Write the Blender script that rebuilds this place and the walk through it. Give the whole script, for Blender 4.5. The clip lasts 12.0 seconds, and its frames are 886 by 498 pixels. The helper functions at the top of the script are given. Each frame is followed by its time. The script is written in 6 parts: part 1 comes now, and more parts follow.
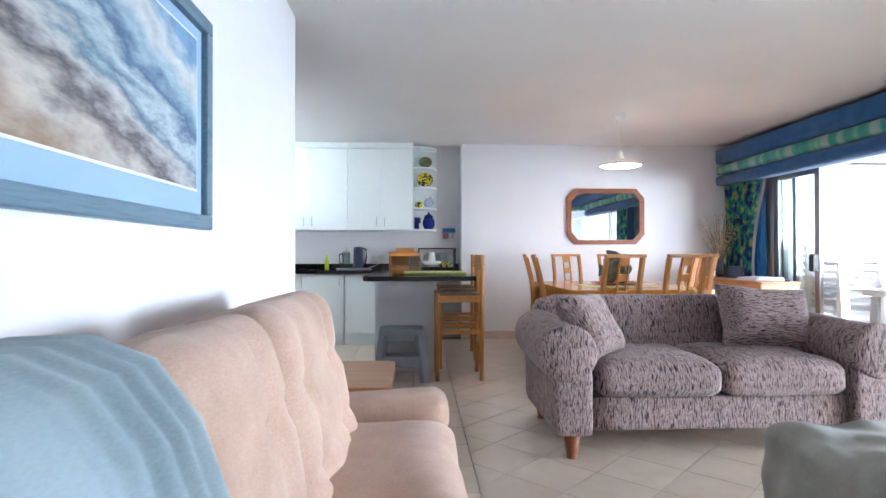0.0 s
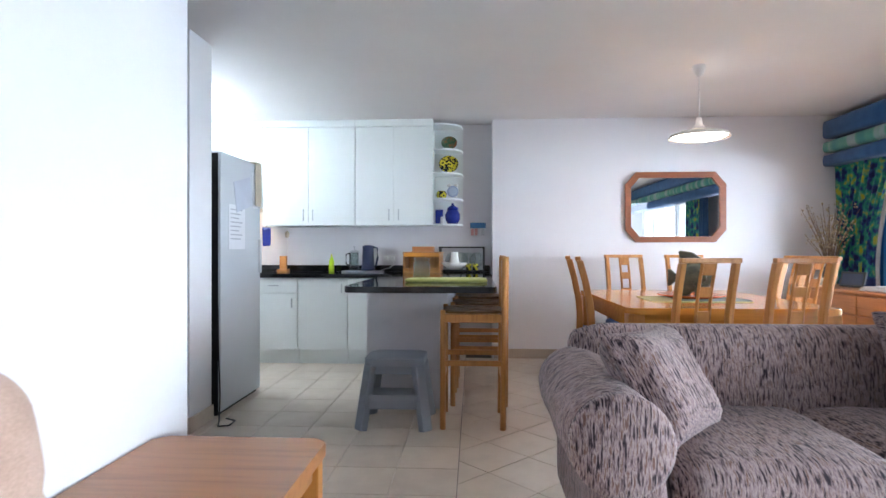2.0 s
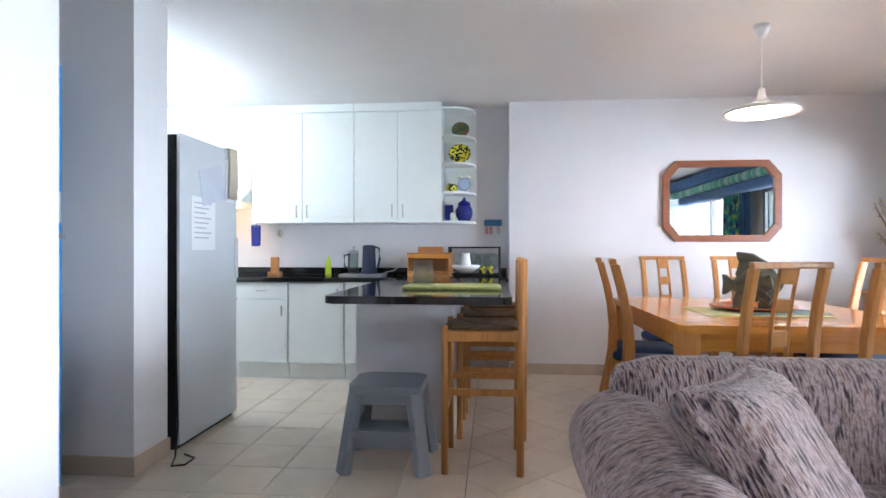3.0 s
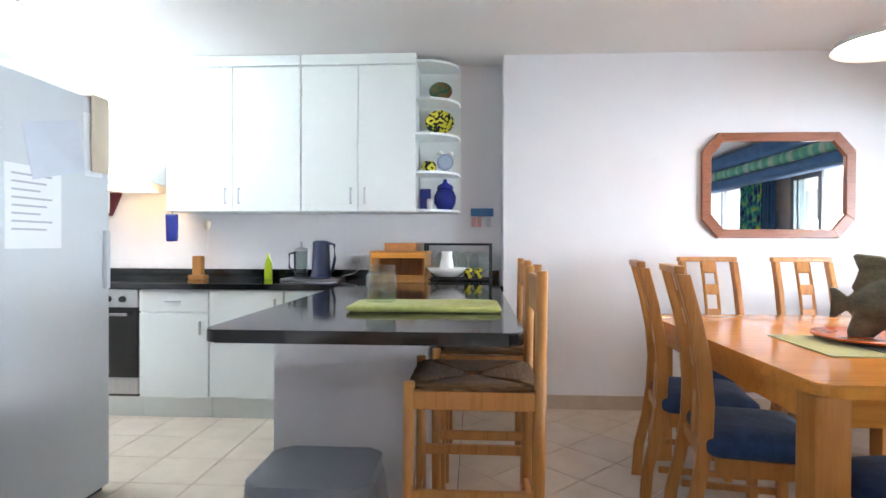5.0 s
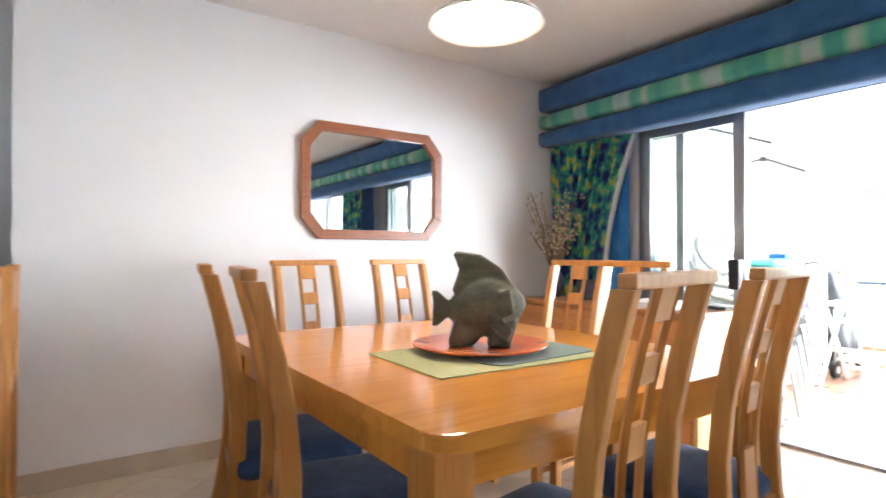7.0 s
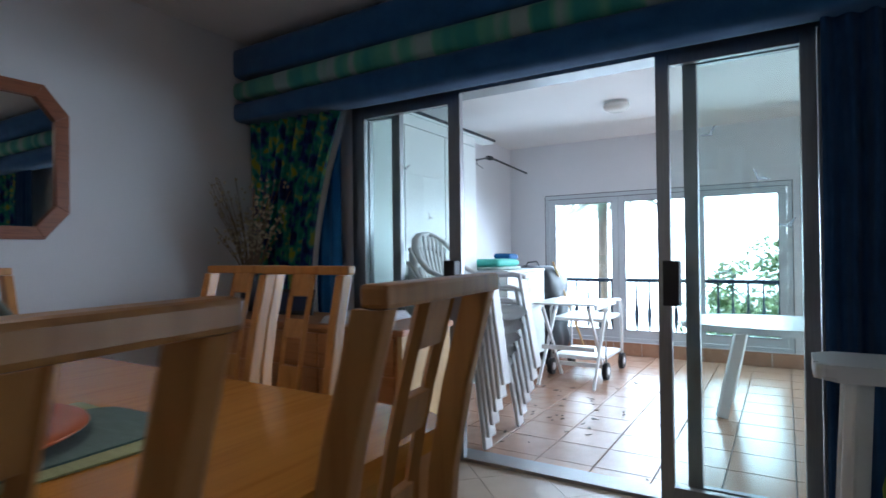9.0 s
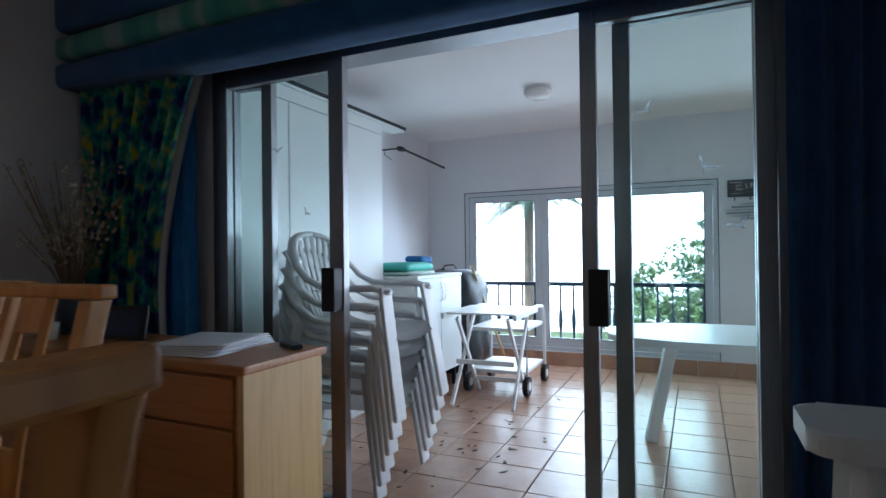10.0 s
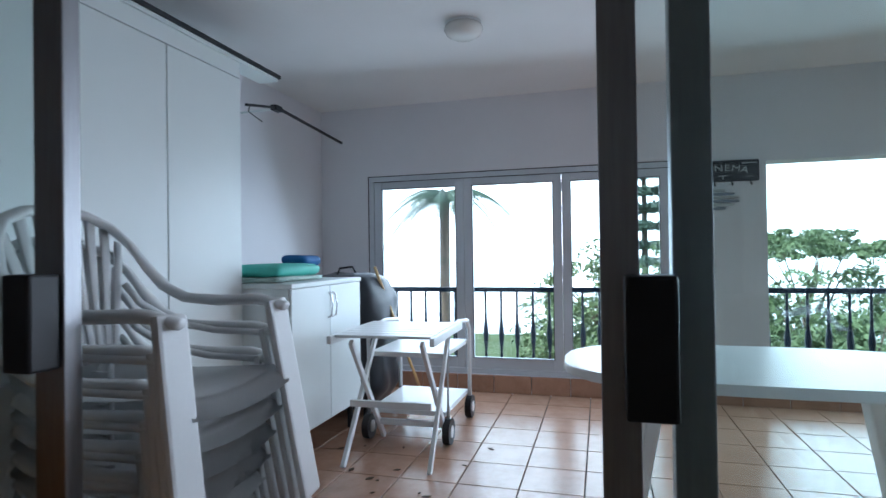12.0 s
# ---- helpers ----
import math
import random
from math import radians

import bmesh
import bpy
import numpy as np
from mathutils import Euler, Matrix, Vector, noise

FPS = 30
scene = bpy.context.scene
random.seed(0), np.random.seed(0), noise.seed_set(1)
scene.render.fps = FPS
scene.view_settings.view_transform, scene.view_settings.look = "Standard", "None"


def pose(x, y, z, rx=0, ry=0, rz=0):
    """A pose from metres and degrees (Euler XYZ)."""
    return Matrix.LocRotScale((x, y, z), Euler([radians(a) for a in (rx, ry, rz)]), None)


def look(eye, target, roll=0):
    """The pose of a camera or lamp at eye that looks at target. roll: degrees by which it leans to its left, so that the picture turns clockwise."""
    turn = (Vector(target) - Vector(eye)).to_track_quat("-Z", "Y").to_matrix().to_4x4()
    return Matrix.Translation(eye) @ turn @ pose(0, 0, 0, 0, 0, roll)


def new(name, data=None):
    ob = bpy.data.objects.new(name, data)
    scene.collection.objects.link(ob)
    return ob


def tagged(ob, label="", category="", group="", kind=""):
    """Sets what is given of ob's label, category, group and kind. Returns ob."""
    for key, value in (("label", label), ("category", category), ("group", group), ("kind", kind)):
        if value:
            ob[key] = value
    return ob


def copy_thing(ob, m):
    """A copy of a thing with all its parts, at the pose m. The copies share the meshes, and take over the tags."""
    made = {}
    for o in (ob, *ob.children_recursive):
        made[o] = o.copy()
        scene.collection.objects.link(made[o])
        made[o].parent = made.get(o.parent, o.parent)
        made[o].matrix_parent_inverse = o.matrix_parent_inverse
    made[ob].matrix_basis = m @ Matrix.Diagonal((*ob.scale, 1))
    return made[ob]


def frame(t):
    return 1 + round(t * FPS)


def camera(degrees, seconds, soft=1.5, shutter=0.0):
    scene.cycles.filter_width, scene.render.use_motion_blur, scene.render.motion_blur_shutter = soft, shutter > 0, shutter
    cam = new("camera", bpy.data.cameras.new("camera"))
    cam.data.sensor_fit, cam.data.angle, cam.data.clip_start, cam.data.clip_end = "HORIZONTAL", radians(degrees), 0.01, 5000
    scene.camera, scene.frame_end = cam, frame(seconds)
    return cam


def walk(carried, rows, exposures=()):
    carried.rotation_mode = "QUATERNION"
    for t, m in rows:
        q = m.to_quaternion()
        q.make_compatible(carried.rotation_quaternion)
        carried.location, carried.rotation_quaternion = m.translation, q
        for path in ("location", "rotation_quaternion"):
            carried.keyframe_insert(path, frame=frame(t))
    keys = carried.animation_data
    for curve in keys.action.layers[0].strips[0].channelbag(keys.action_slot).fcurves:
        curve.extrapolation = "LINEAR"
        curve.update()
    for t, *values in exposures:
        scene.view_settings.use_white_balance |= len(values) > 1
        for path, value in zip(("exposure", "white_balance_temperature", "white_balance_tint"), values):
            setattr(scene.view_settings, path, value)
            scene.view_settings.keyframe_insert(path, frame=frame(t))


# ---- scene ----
cam = camera(77.0, 12.0, shutter=0.3)
PATH = [
    (0, (-0.047, 0.007, 1.097), (0.045, 2.005, 1.113), -0.1),
    (0.5, (0.067, 0.274, 1.108), (0.096, 2.274, 1.117), -0.1),
    (1, (0.149, 0.591, 1.12), (0.145, 2.59, 1.133), -0.1),
    (1.5, (0.268, 0.928, 1.139), (0.218, 2.928, 1.146), -0.1),
    (2, (0.317, 1.274, 1.137), (0.209, 3.272, 1.139), -0.0),
    (2.5, (0.33, 1.605, 1.14), (0.194, 3.6, 1.142), 0.0),
    (3, (0.37, 1.968, 1.144), (0.191, 3.96, 1.145), 0.0),
    (3.2, (0.344, 2.111, 1.129), (0.161, 4.103, 1.132), 0.0),
    (5, (0.319, 3.161, 1.164), (0.204, 5.158, 1.145), 0.2),
    (5.5, (0.38, 3.37, 1.139), (0.521, 5.365, 1.136), 0.2),
    (6, (0.472, 3.573, 1.133), (0.921, 5.522, 1.136), 0.3),
    (6.5, (0.587, 3.755, 1.118), (1.365, 5.597, 1.132), 0.1),
    (7, (0.687, 3.901, 1.122), (1.828, 5.544, 1.138), -0.0),
    (7.2, (0.738, 3.94, 1.12), (1.989, 5.501, 1.137), -0.0),
    (8.8, (1.416, 4.14, 1.133), (3.075, 5.257, 1.147), -0.6),
    (9, (1.547, 4.161, 1.121), (3.251, 5.207, 1.139), -0.7),
    (9.5, (1.86, 4.208, 1.136), (3.631, 5.139, 1.152), -0.7),
    (10, (2.165, 4.275, 1.141), (3.985, 5.104, 1.156), -0.7),
    (10.5, (2.473, 4.32, 1.119), (4.32, 5.085, 1.135), -0.9),
    (11, (2.797, 4.398, 1.118), (4.654, 5.14, 1.133), -0.8),
    (11.5, (3.048, 4.519, 1.128), (4.936, 5.181, 1.141), -0.8),
    (12, (3.317, 4.644, 1.112), (5.242, 5.187, 1.131), -0.8),
]
EXPOSURES = [(0.0, 4.05, 6050, 18), (2.0, 4.0, 6050, 18), (3.0, 4.1, 6100, 18), (5.0, 4.28, 6400, 17), (7.2, 4.2, 6750, 16), (8.2, 1.95, 5800, 12), (8.8, 1.65, 5650, 12), (9.2, 1.35, 5600, 12), (9.8, 1.0, 5600, 12), (10.5, 0.85, 5600, 12), (11.2, 0.7, 5600, 12), (12.0, 0.55, 5600, 12)]
walk(cam, [(t, look(eye, target, roll)) for t, eye, target, roll in PATH], EXPOSURES)

# ---- daylight and lamps ----
world = bpy.data.worlds.new("sky_world")
scene.world = world
world.use_nodes = True
wn = world.node_tree.nodes
sky = wn.new("ShaderNodeTexSky")
sky.sky_type, sky.sun_disc = "NISHITA", False
sky.sun_elevation, sky.sun_rotation = radians(55), radians(-65)
sky.air_density, sky.dust_density, sky.ozone_density = 1.0, 2.0, 1.5
wn["Background"].inputs["Strength"].default_value = 0.15
world.node_tree.links.new(sky.outputs[0], wn["Background"].inputs["Color"])


def lamp(name, kind, m, energy, color, size=0.1, size_y=0.0, angle=0.0):
    data = bpy.data.lights.new(name, kind)
    data.energy, data.color = energy, color
    if kind == "AREA":
        data.shape = "RECTANGLE" if size_y else "DISK"
        data.size = size
        if size_y:
            data.size_y = size_y
    elif kind == "SUN":
        data.angle = angle
    else:
        data.shadow_soft_size = size
    ob = new(name, data)
    ob.matrix_world = m
    return ob


SUN = lamp("sun", "SUN", look((-20, 9, 31), (0, 0, 0)), 4.5, (1.0, 0.96, 0.90), angle=radians(3))
# sky light standing in the outer openings of the sun room
lamp("sky_light_doors", "AREA", look((7.60, 5.33, 1.0), (4.6, 5.0, -0.3)), 18, (0.72, 0.88, 1.0), 2.5, 1.6)
lamp("sky_light_opening", "AREA", look((7.60, 1.7, 1.0), (4.6, 2.0, -0.2)), 35, (0.72, 0.88, 1.0), 3.2, 1.6)
# the living room's own outer window, behind the first steps
lamp("sky_light_window", "AREA", look((4.1, 1.5, 1.2), (1.0, 5.0, 0.6)), 0.9, (0.76, 0.90, 1.0), 3.0, 1.8)
lamp("pendant_bulb", "POINT", pose(1.99, 5.50, 1.93), 0.30, (1.0, 0.72, 0.45), 0.06)
lamp("pendant_glow", "POINT", pose(1.99, 5.50, 2.10), 0.10, (1.0, 0.74, 0.48), 0.05)
# added light for the cool glow on the kitchen ceiling, source unseen
lamp("kitchen_lamp", "POINT", pose(-2.35, 6.05, 2.27), 3.6, (0.80, 0.95, 1.0), 0.12)
lamp("hood_bulb", "POINT", pose(-2.05, 6.98, 1.50), 0.10, (1.0, 0.62, 0.28), 0.03)

# ---- helpers for meshes ----
def thing(name, label, category, at=None, group="", kind=""):
    ob = new(name)
    ob.empty_display_size = 0.1
    if at is not None:
        ob.matrix_world = at
    return tagged(ob, label, category, group, kind)


def mesh_of(bm, name, material, smooth=False):
    bmesh.ops.recalc_face_normals(bm, faces=bm.faces)
    me = bpy.data.meshes.new(name)
    bm.to_mesh(me)
    bm.free()
    me.materials.append(material)
    if smooth:
        me.shade_smooth()
    return me


def part(name, bm, material, parent=None, label="", smooth=False):
    ob = new(name, mesh_of(bm, name, material, smooth))
    if parent is not None:
        ob.parent = parent
    return tagged(ob, label)


def solid(name, bm, material, label, category="", kind="", smooth=False, group=""):
    ob = new(name, mesh_of(bm, name, material, smooth))
    return tagged(ob, label, category, group, kind)


def bevelled(bm, geom, width, segments=2):
    if width > 0:
        bmesh.ops.bevel(bm, geom=geom, offset=width, segments=segments, affect="EDGES", profile=0.6, clamp_overlap=True)


def box(x0, x1, y0, y1, z0, z1, bevel=0.0, segments=2, bm=None, turn=None):
    """A box between two corners, bevelled, added to bm or to a new one."""
    own = bmesh.new()
    bmesh.ops.create_cube(own, size=1.0)
    for v in own.verts:
        v.co = Vector(((x0 + x1) / 2 + v.co.x * (x1 - x0), (y0 + y1) / 2 + v.co.y * (y1 - y0), (z0 + z1) / 2 + v.co.z * (z1 - z0)))
    bevelled(own, own.edges[:], bevel, segments)
    if turn is not None:
        own.transform(turn)
    return join(own, bm)


def join(own, bm=None):
    if bm is None:
        return own
    me = bpy.data.meshes.new("tmp")
    own.to_mesh(me)
    own.free()
    bm.from_mesh(me)
    bpy.data.meshes.remove(me)
    return bm


def rod(a, b, r0, r1=None, seg=12, bm=None, caps=True):
    """A round bar from a to b."""
    a, b = Vector(a), Vector(b)
    own = bmesh.new()
    bmesh.ops.create_cone(own, cap_ends=caps, segments=seg, radius1=r0, radius2=r0 if r1 is None else r1, depth=(b - a).length)
    own.transform(Matrix.Translation((a + b) / 2) @ (b - a).to_track_quat("Z", "Y").to_matrix().to_4x4())
    return join(own, bm)


def beam(a, b, w, d, bevel=0.004, bm=None, up=(0, 0, 1)):
    """A square bar from a to b: w across, d along the up side."""
    a, b = Vector(a), Vector(b)
    z = (b - a).normalized()
    x = Vector(up).cross(z)
    if x.length < 1e-4:
        x = Vector((1, 0, 0))
    x.normalize()
    y = z.cross(x)
    m = Matrix((x, y, z)).transposed().to_4x4()
    m.translation = a
    return box(-w / 2, w / 2, -d / 2, d / 2, 0, (b - a).length, bevel, 2, bm, m)


def lathe(profile, seg=32, at=(0, 0, 0), bm=None, squash=1.0):
    """Turns (radius, height) pairs round the z axis."""
    own = bmesh.new()
    rings = []
    for r, z in profile:
        ring = []
        for i in range(seg):
            a = 2 * math.pi * i / seg
            ring.append(own.verts.new((at[0] + r * math.cos(a), at[1] + squash * r * math.sin(a), at[2] + z)))
        rings.append(ring)
    for a, b in zip(rings, rings[1:]):
        for i in range(seg):
            j = (i + 1) % seg
            own.faces.new((a[i], a[j], b[j], b[i]))
    if profile[0][0] > 1e-5:
        own.faces.new(rings[0][::-1])
    if profile[-1][0] > 1e-5:
        own.faces.new(rings[-1])
    bmesh.ops.remove_doubles(own, verts=own.verts, dist=1e-5)
    return join(own, bm)


def sweep(points, widths, seg=8, flat=1.0, bm=None, up=(0, 0, 1)):
    """A tube along points with a radius at each; flat scales it along the up side."""
    own = bmesh.new()
    pts = [Vector(p) for p in points]
    if not hasattr(widths, "__len__"):
        widths = [widths] * len(pts)
    rings = []
    for i, p in enumerate(pts):
        t = (pts[min(i + 1, len(pts) - 1)] - pts[max(i - 1, 0)]).normalized()
        x = Vector(up).cross(t)
        if x.length < 1e-3:
            x = Vector((1, 0, 0)).cross(t)
        x.normalize()
        y = t.cross(x)
        rings.append([own.verts.new(p + widths[i] * (math.cos(2 * math.pi * k / seg) * x + flat * math.sin(2 * math.pi * k / seg) * y)) for k in range(seg)])
    for a, b in zip(rings, rings[1:]):
        for k in range(seg):
            j = (k + 1) % seg
            own.faces.new((a[k], a[j], b[j], b[k]))
    own.faces.new(rings[0][::-1])
    own.faces.new(rings[-1])
    return join(own, bm)


def prism(outline, z0, z1, bevel=0.0, bm=None, turn=None):
    """A flat outline of (x, y) raised from z0 to z1."""
    own = bmesh.new()
    low = [own.verts.new((x, y, z0)) for x, y in outline]
    high = [own.verts.new((x, y, z1)) for x, y in outline]
    own.faces.new(low[::-1])
    own.faces.new(high)
    n = len(outline)
    for i in range(n):
        j = (i + 1) % n
        own.faces.new((low[i], low[j], high[j], high[i]))
    if bevel:
        edges = [e for e in own.edges if abs(e.verts[0].co.z - e.verts[1].co.z) < 1e-6]
        bevelled(own, edges, bevel)
    if turn is not None:
        own.transform(turn)
    return join(own, bm)


def soft_box(sx, sy, sz, r, puff=0.0, n=10, wobble=0.0, seed=0, bm=None, turn=None, pinch=0.0):
    """A stuffed box round the origin with radius r at its edges; puff swells its top and bottom, wobble dents it, pinch draws its corners out."""
    own = bmesh.new()
    bmesh.ops.create_cube(own, size=2.0)
    bmesh.ops.subdivide_edges(own, edges=own.edges[:], cuts=n, use_grid_fill=True)
    h = Vector((sx / 2, sy / 2, sz / 2))
    for v in own.verts:
        p = Vector([math.copysign(abs(c) ** 0.85, c) for c in v.co])
        u = p.copy()
        q = Vector((p.x * h.x, p.y * h.y, p.z * h.z))
        inner = Vector([max(-(h[i] - r), min(h[i] - r, q[i])) for i in range(3)])
        d = q - inner
        if d.length > 1e-9:
            q = inner + d.normalized() * min(r, max(abs(d.x), abs(d.y), abs(d.z)))
        q.z += puff * u.z * (1 - u.x ** 4) * (1 - u.y ** 4)
        if pinch:
            e = max(abs(u.x), abs(u.y)) ** 6
            q.z *= 1 - pinch * e
            c = (abs(u.x) * abs(u.y)) ** 3
            side = 1 - 0.10 * (1 - c)
            q.x *= side if abs(u.x) > 0.6 else 1 - 0.10 * (1 - c) * abs(u.x)
            q.y *= side if abs(u.y) > 0.6 else 1 - 0.10 * (1 - c) * abs(u.y)
        if wobble:
            q += wobble * noise.noise_vector(q * 6 + Vector((seed * 7.3, 0, 0)))
        v.co = q
    if turn is not None:
        own.transform(turn)
    return join(own, bm)


def rounded(x0, x1, y0, y1, r, n=6):
    """The outline of a rectangle with round corners."""
    out = []
    for cx, cy, a in ((x1 - r, y0 + r, -90), (x1 - r, y1 - r, 0), (x0 + r, y1 - r, 90), (x0 + r, y0 + r, 180)):
        out += [(cx + r * math.cos(radians(a + 90 * i / n)), cy + r * math.sin(radians(a + 90 * i / n))) for i in range(n + 1)]
    return out


def wall_with_holes(axis, at0, at1, u0, u1, z0, z1, holes):
    """A wall between at0 and at1 along axis ('x': it faces x), from u0 to u1, with openings (u0, u1, z0, z1) through it."""
    us = sorted({u0, u1, *[h[0] for h in holes], *[h[1] for h in holes]})
    zs = sorted({z0, z1, *[h[2] for h in holes], *[h[3] for h in holes]})
    us = [u for u in us if u0 <= u <= u1]
    bm = bmesh.new()
    grid = {}
    def solid_cell(i, j):
        if not (0 <= i < len(us) - 1 and 0 <= j < len(zs) - 1):
            return False
        um, zm = (us[i] + us[i + 1]) / 2, (zs[j] + zs[j + 1]) / 2
        return not any(h[0] < um < h[1] and h[2] < zm < h[3] for h in holes)
    def vert(i, j, k):
        if (i, j, k) not in grid:
            a = (at0, at1)[k]
            grid[i, j, k] = bm.verts.new((a, us[i], zs[j]) if axis == "x" else (us[i], a, zs[j]))
        return grid[i, j, k]
    for i in range(len(us) - 1):
        for j in range(len(zs) - 1):
            if not solid_cell(i, j):
                continue
            for k in (0, 1):
                bm.faces.new([vert(i, j, k), vert(i + 1, j, k), vert(i + 1, j + 1, k), vert(i, j + 1, k)])
            for (di, dj, e) in ((-1, 0, ((i, j), (i, j + 1))), (1, 0, ((i + 1, j), (i + 1, j + 1))), (0, -1, ((i, j), (i + 1, j))), (0, 1, ((i, j + 1), (i + 1, j + 1)))):
                if not solid_cell(i + di, j + dj):
                    bm.faces.new([vert(*e[0], 0), vert(*e[1], 0), vert(*e[1], 1), vert(*e[0], 1)])
    return bm

# ---- materials ----
def material(name, rough=0.6, metal=0.0, spec=0.5):
    m = bpy.data.materials.new(name)
    m.use_nodes = True
    b = m.node_tree.nodes["Principled BSDF"]
    b.inputs["Roughness"].default_value, b.inputs["Metallic"].default_value = rough, metal
    b.inputs["Specular IOR Level"].default_value = spec
    return m, m.node_tree.nodes, m.node_tree.links, b


def coords(nodes, links, scale=(1, 1, 1), kind="Object", turn=(0, 0, 0)):
    c, mp = nodes.new("ShaderNodeTexCoord"), nodes.new("ShaderNodeMapping")
    mp.inputs["Scale"].default_value = scale
    mp.inputs["Rotation"].default_value = [radians(a) for a in turn]
    links.new(c.outputs[kind], mp.inputs["Vector"])
    return mp.outputs["Vector"]


def noisy(nodes, links, vector, scale, detail=4, rough=0.55):
    n = nodes.new("ShaderNodeTexNoise")
    n.inputs["Scale"].default_value, n.inputs["Detail"].default_value, n.inputs["Roughness"].default_value = scale, detail, rough
    links.new(vector, n.inputs["Vector"])
    return n.outputs["Fac"]


def ramp(nodes, links, fac, stops, sharp=False):
    r = nodes.new("ShaderNodeValToRGB")
    r.color_ramp.interpolation = "CONSTANT" if sharp else "LINEAR"
    e = r.color_ramp.elements
    while len(e) < len(stops):
        e.new(0.5)
    for el, (p, c) in zip(e, stops):
        el.position, el.color = p, (*c, 1)
    links.new(fac, r.inputs["Fac"])
    return r.outputs["Color"]


def mixed(nodes, links, fac, a, b, mode="MIX"):
    m = nodes.new("ShaderNodeMix")
    m.data_type, m.blend_type = "RGBA", mode
    for socket, value in ((m.inputs[0], fac), (m.inputs[6], a), (m.inputs[7], b)):
        if isinstance(value, (int, float)):
            socket.default_value = value
        elif isinstance(value, tuple):
            socket.default_value = (*value, 1)
        else:
            links.new(value, socket)
    return m.outputs[2]


def bump(nodes, links, b, height, strength, distance=0.002):
    n = nodes.new("ShaderNodeBump")
    n.inputs["Strength"].default_value, n.inputs["Distance"].default_value = strength, distance
    links.new(height, n.inputs["Height"])
    links.new(n.outputs["Normal"], b.inputs["Normal"])


def scaled(c, k):
    return tuple(min(1.0, v * k) for v in c)


def paint(name, color, rough=0.6, vary=0.06, grain=60, relief=0.15, spec=0.4):
    """Painted or moulded surface: broad unevenness, fine grain."""
    m, n, l, b = material(name, rough, 0, spec)
    v = coords(n, l)
    broad, fine = noisy(n, l, v, 1.7, 5), noisy(n, l, v, grain, 3)
    c = ramp(n, l, broad, ((0.3, scaled(color, 1 - vary)), (0.7, scaled(color, 1 + vary * 0.5))))
    c = mixed(n, l, 0.25, c, ramp(n, l, fine, ((0.35, scaled(color, 1 - vary)), (0.65, color))))
    l.new(c, b.inputs["Base Color"])
    bump(n, l, b, fine, relief, 0.001)
    return m


def wood(name, color, dark, scale=1.0, axis=2, rough=0.35):
    """Varnished timber with grain along one axis."""
    m, n, l, b = material(name, rough, 0, 0.45)
    s = [14 * scale] * 3
    s[axis] = 0.9 * scale
    v = coords(n, l, s)
    grain, wide = noisy(n, l, v, 3.0, 6, 0.65), noisy(n, l, coords(n, l), 2.0, 3)
    c = ramp(n, l, grain, ((0.3, dark), (0.5, color), (0.75, scaled(color, 1.15))))
    c = mixed(n, l, 0.25, c, ramp(n, l, wide, ((0.3, scaled(color, 0.8)), (0.7, scaled(color, 1.1)))))
    i = n.new("ShaderNodeObjectInfo")
    c = mixed(n, l, 0.12, c, ramp(n, l, i.outputs["Random"], ((0.0, dark), (1.0, scaled(color, 1.2)))))
    l.new(c, b.inputs["Base Color"])
    bump(n, l, b, grain, 0.12, 0.001)
    return m


def cloth(name, stops, scale=(1, 1, 1), size=8, detail=4, rough=0.9, weave=350, relief=0.35, sharp=False):
    m, n, l, b = material(name, rough, 0, 0.2)
    c = ramp(n, l, noisy(n, l, coords(n, l, scale), size, detail, 0.6), stops, sharp)
    w = noisy(n, l, coords(n, l), weave, 2)
    c = mixed(n, l, 0.15, c, ramp(n, l, w, ((0.3, (0.05, 0.05, 0.05)), (0.7, (0.9, 0.9, 0.9)))), "OVERLAY")
    l.new(c, b.inputs["Base Color"])
    b.inputs["Sheen Weight"].default_value = 0.15
    bump(n, l, b, w, relief, 0.001)
    return m


def metal(name, color, rough=0.35):
    m, n, l, b = material(name, rough, 1.0)
    c = ramp(n, l, noisy(n, l, coords(n, l, (40, 40, 2)), 4, 3), ((0.3, scaled(color, 0.85)), (0.7, color)))
    l.new(c, b.inputs["Base Color"])
    return m


def glass(name, tint=(0.92, 0.97, 0.96), gloss=1.0):
    """A thin pane: clear, with a reflection that grows at a slant."""
    m = bpy.data.materials.new(name)
    m.use_nodes = True
    n, l = m.node_tree.nodes, m.node_tree.links
    n.remove(n["Principled BSDF"])
    t, g, f, x = n.new("ShaderNodeBsdfTransparent"), n.new("ShaderNodeBsdfGlossy"), n.new("ShaderNodeLayerWeight"), n.new("ShaderNodeMixShader")
    t.inputs["Color"].default_value = (*tint, 1)
    g.inputs["Roughness"].default_value = 0.02
    f.inputs["Blend"].default_value = 0.5
    p, k = n.new("ShaderNodeMath"), n.new("ShaderNodeMath")
    p.operation, k.operation = "POWER", "MULTIPLY_ADD"
    p.inputs[1].default_value, k.inputs[1].default_value, k.inputs[2].default_value = 4.0, 0.45 * gloss, 0.035 * gloss
    l.new(f.outputs["Facing"], p.inputs[0])
    l.new(p.outputs[0], k.inputs[0])
    l.new(k.outputs[0], x.inputs[0])
    l.new(t.outputs[0], x.inputs[1])
    l.new(g.outputs[0], x.inputs[2])
    l.new(x.outputs[0], n["Material Output"].inputs["Surface"])
    return m


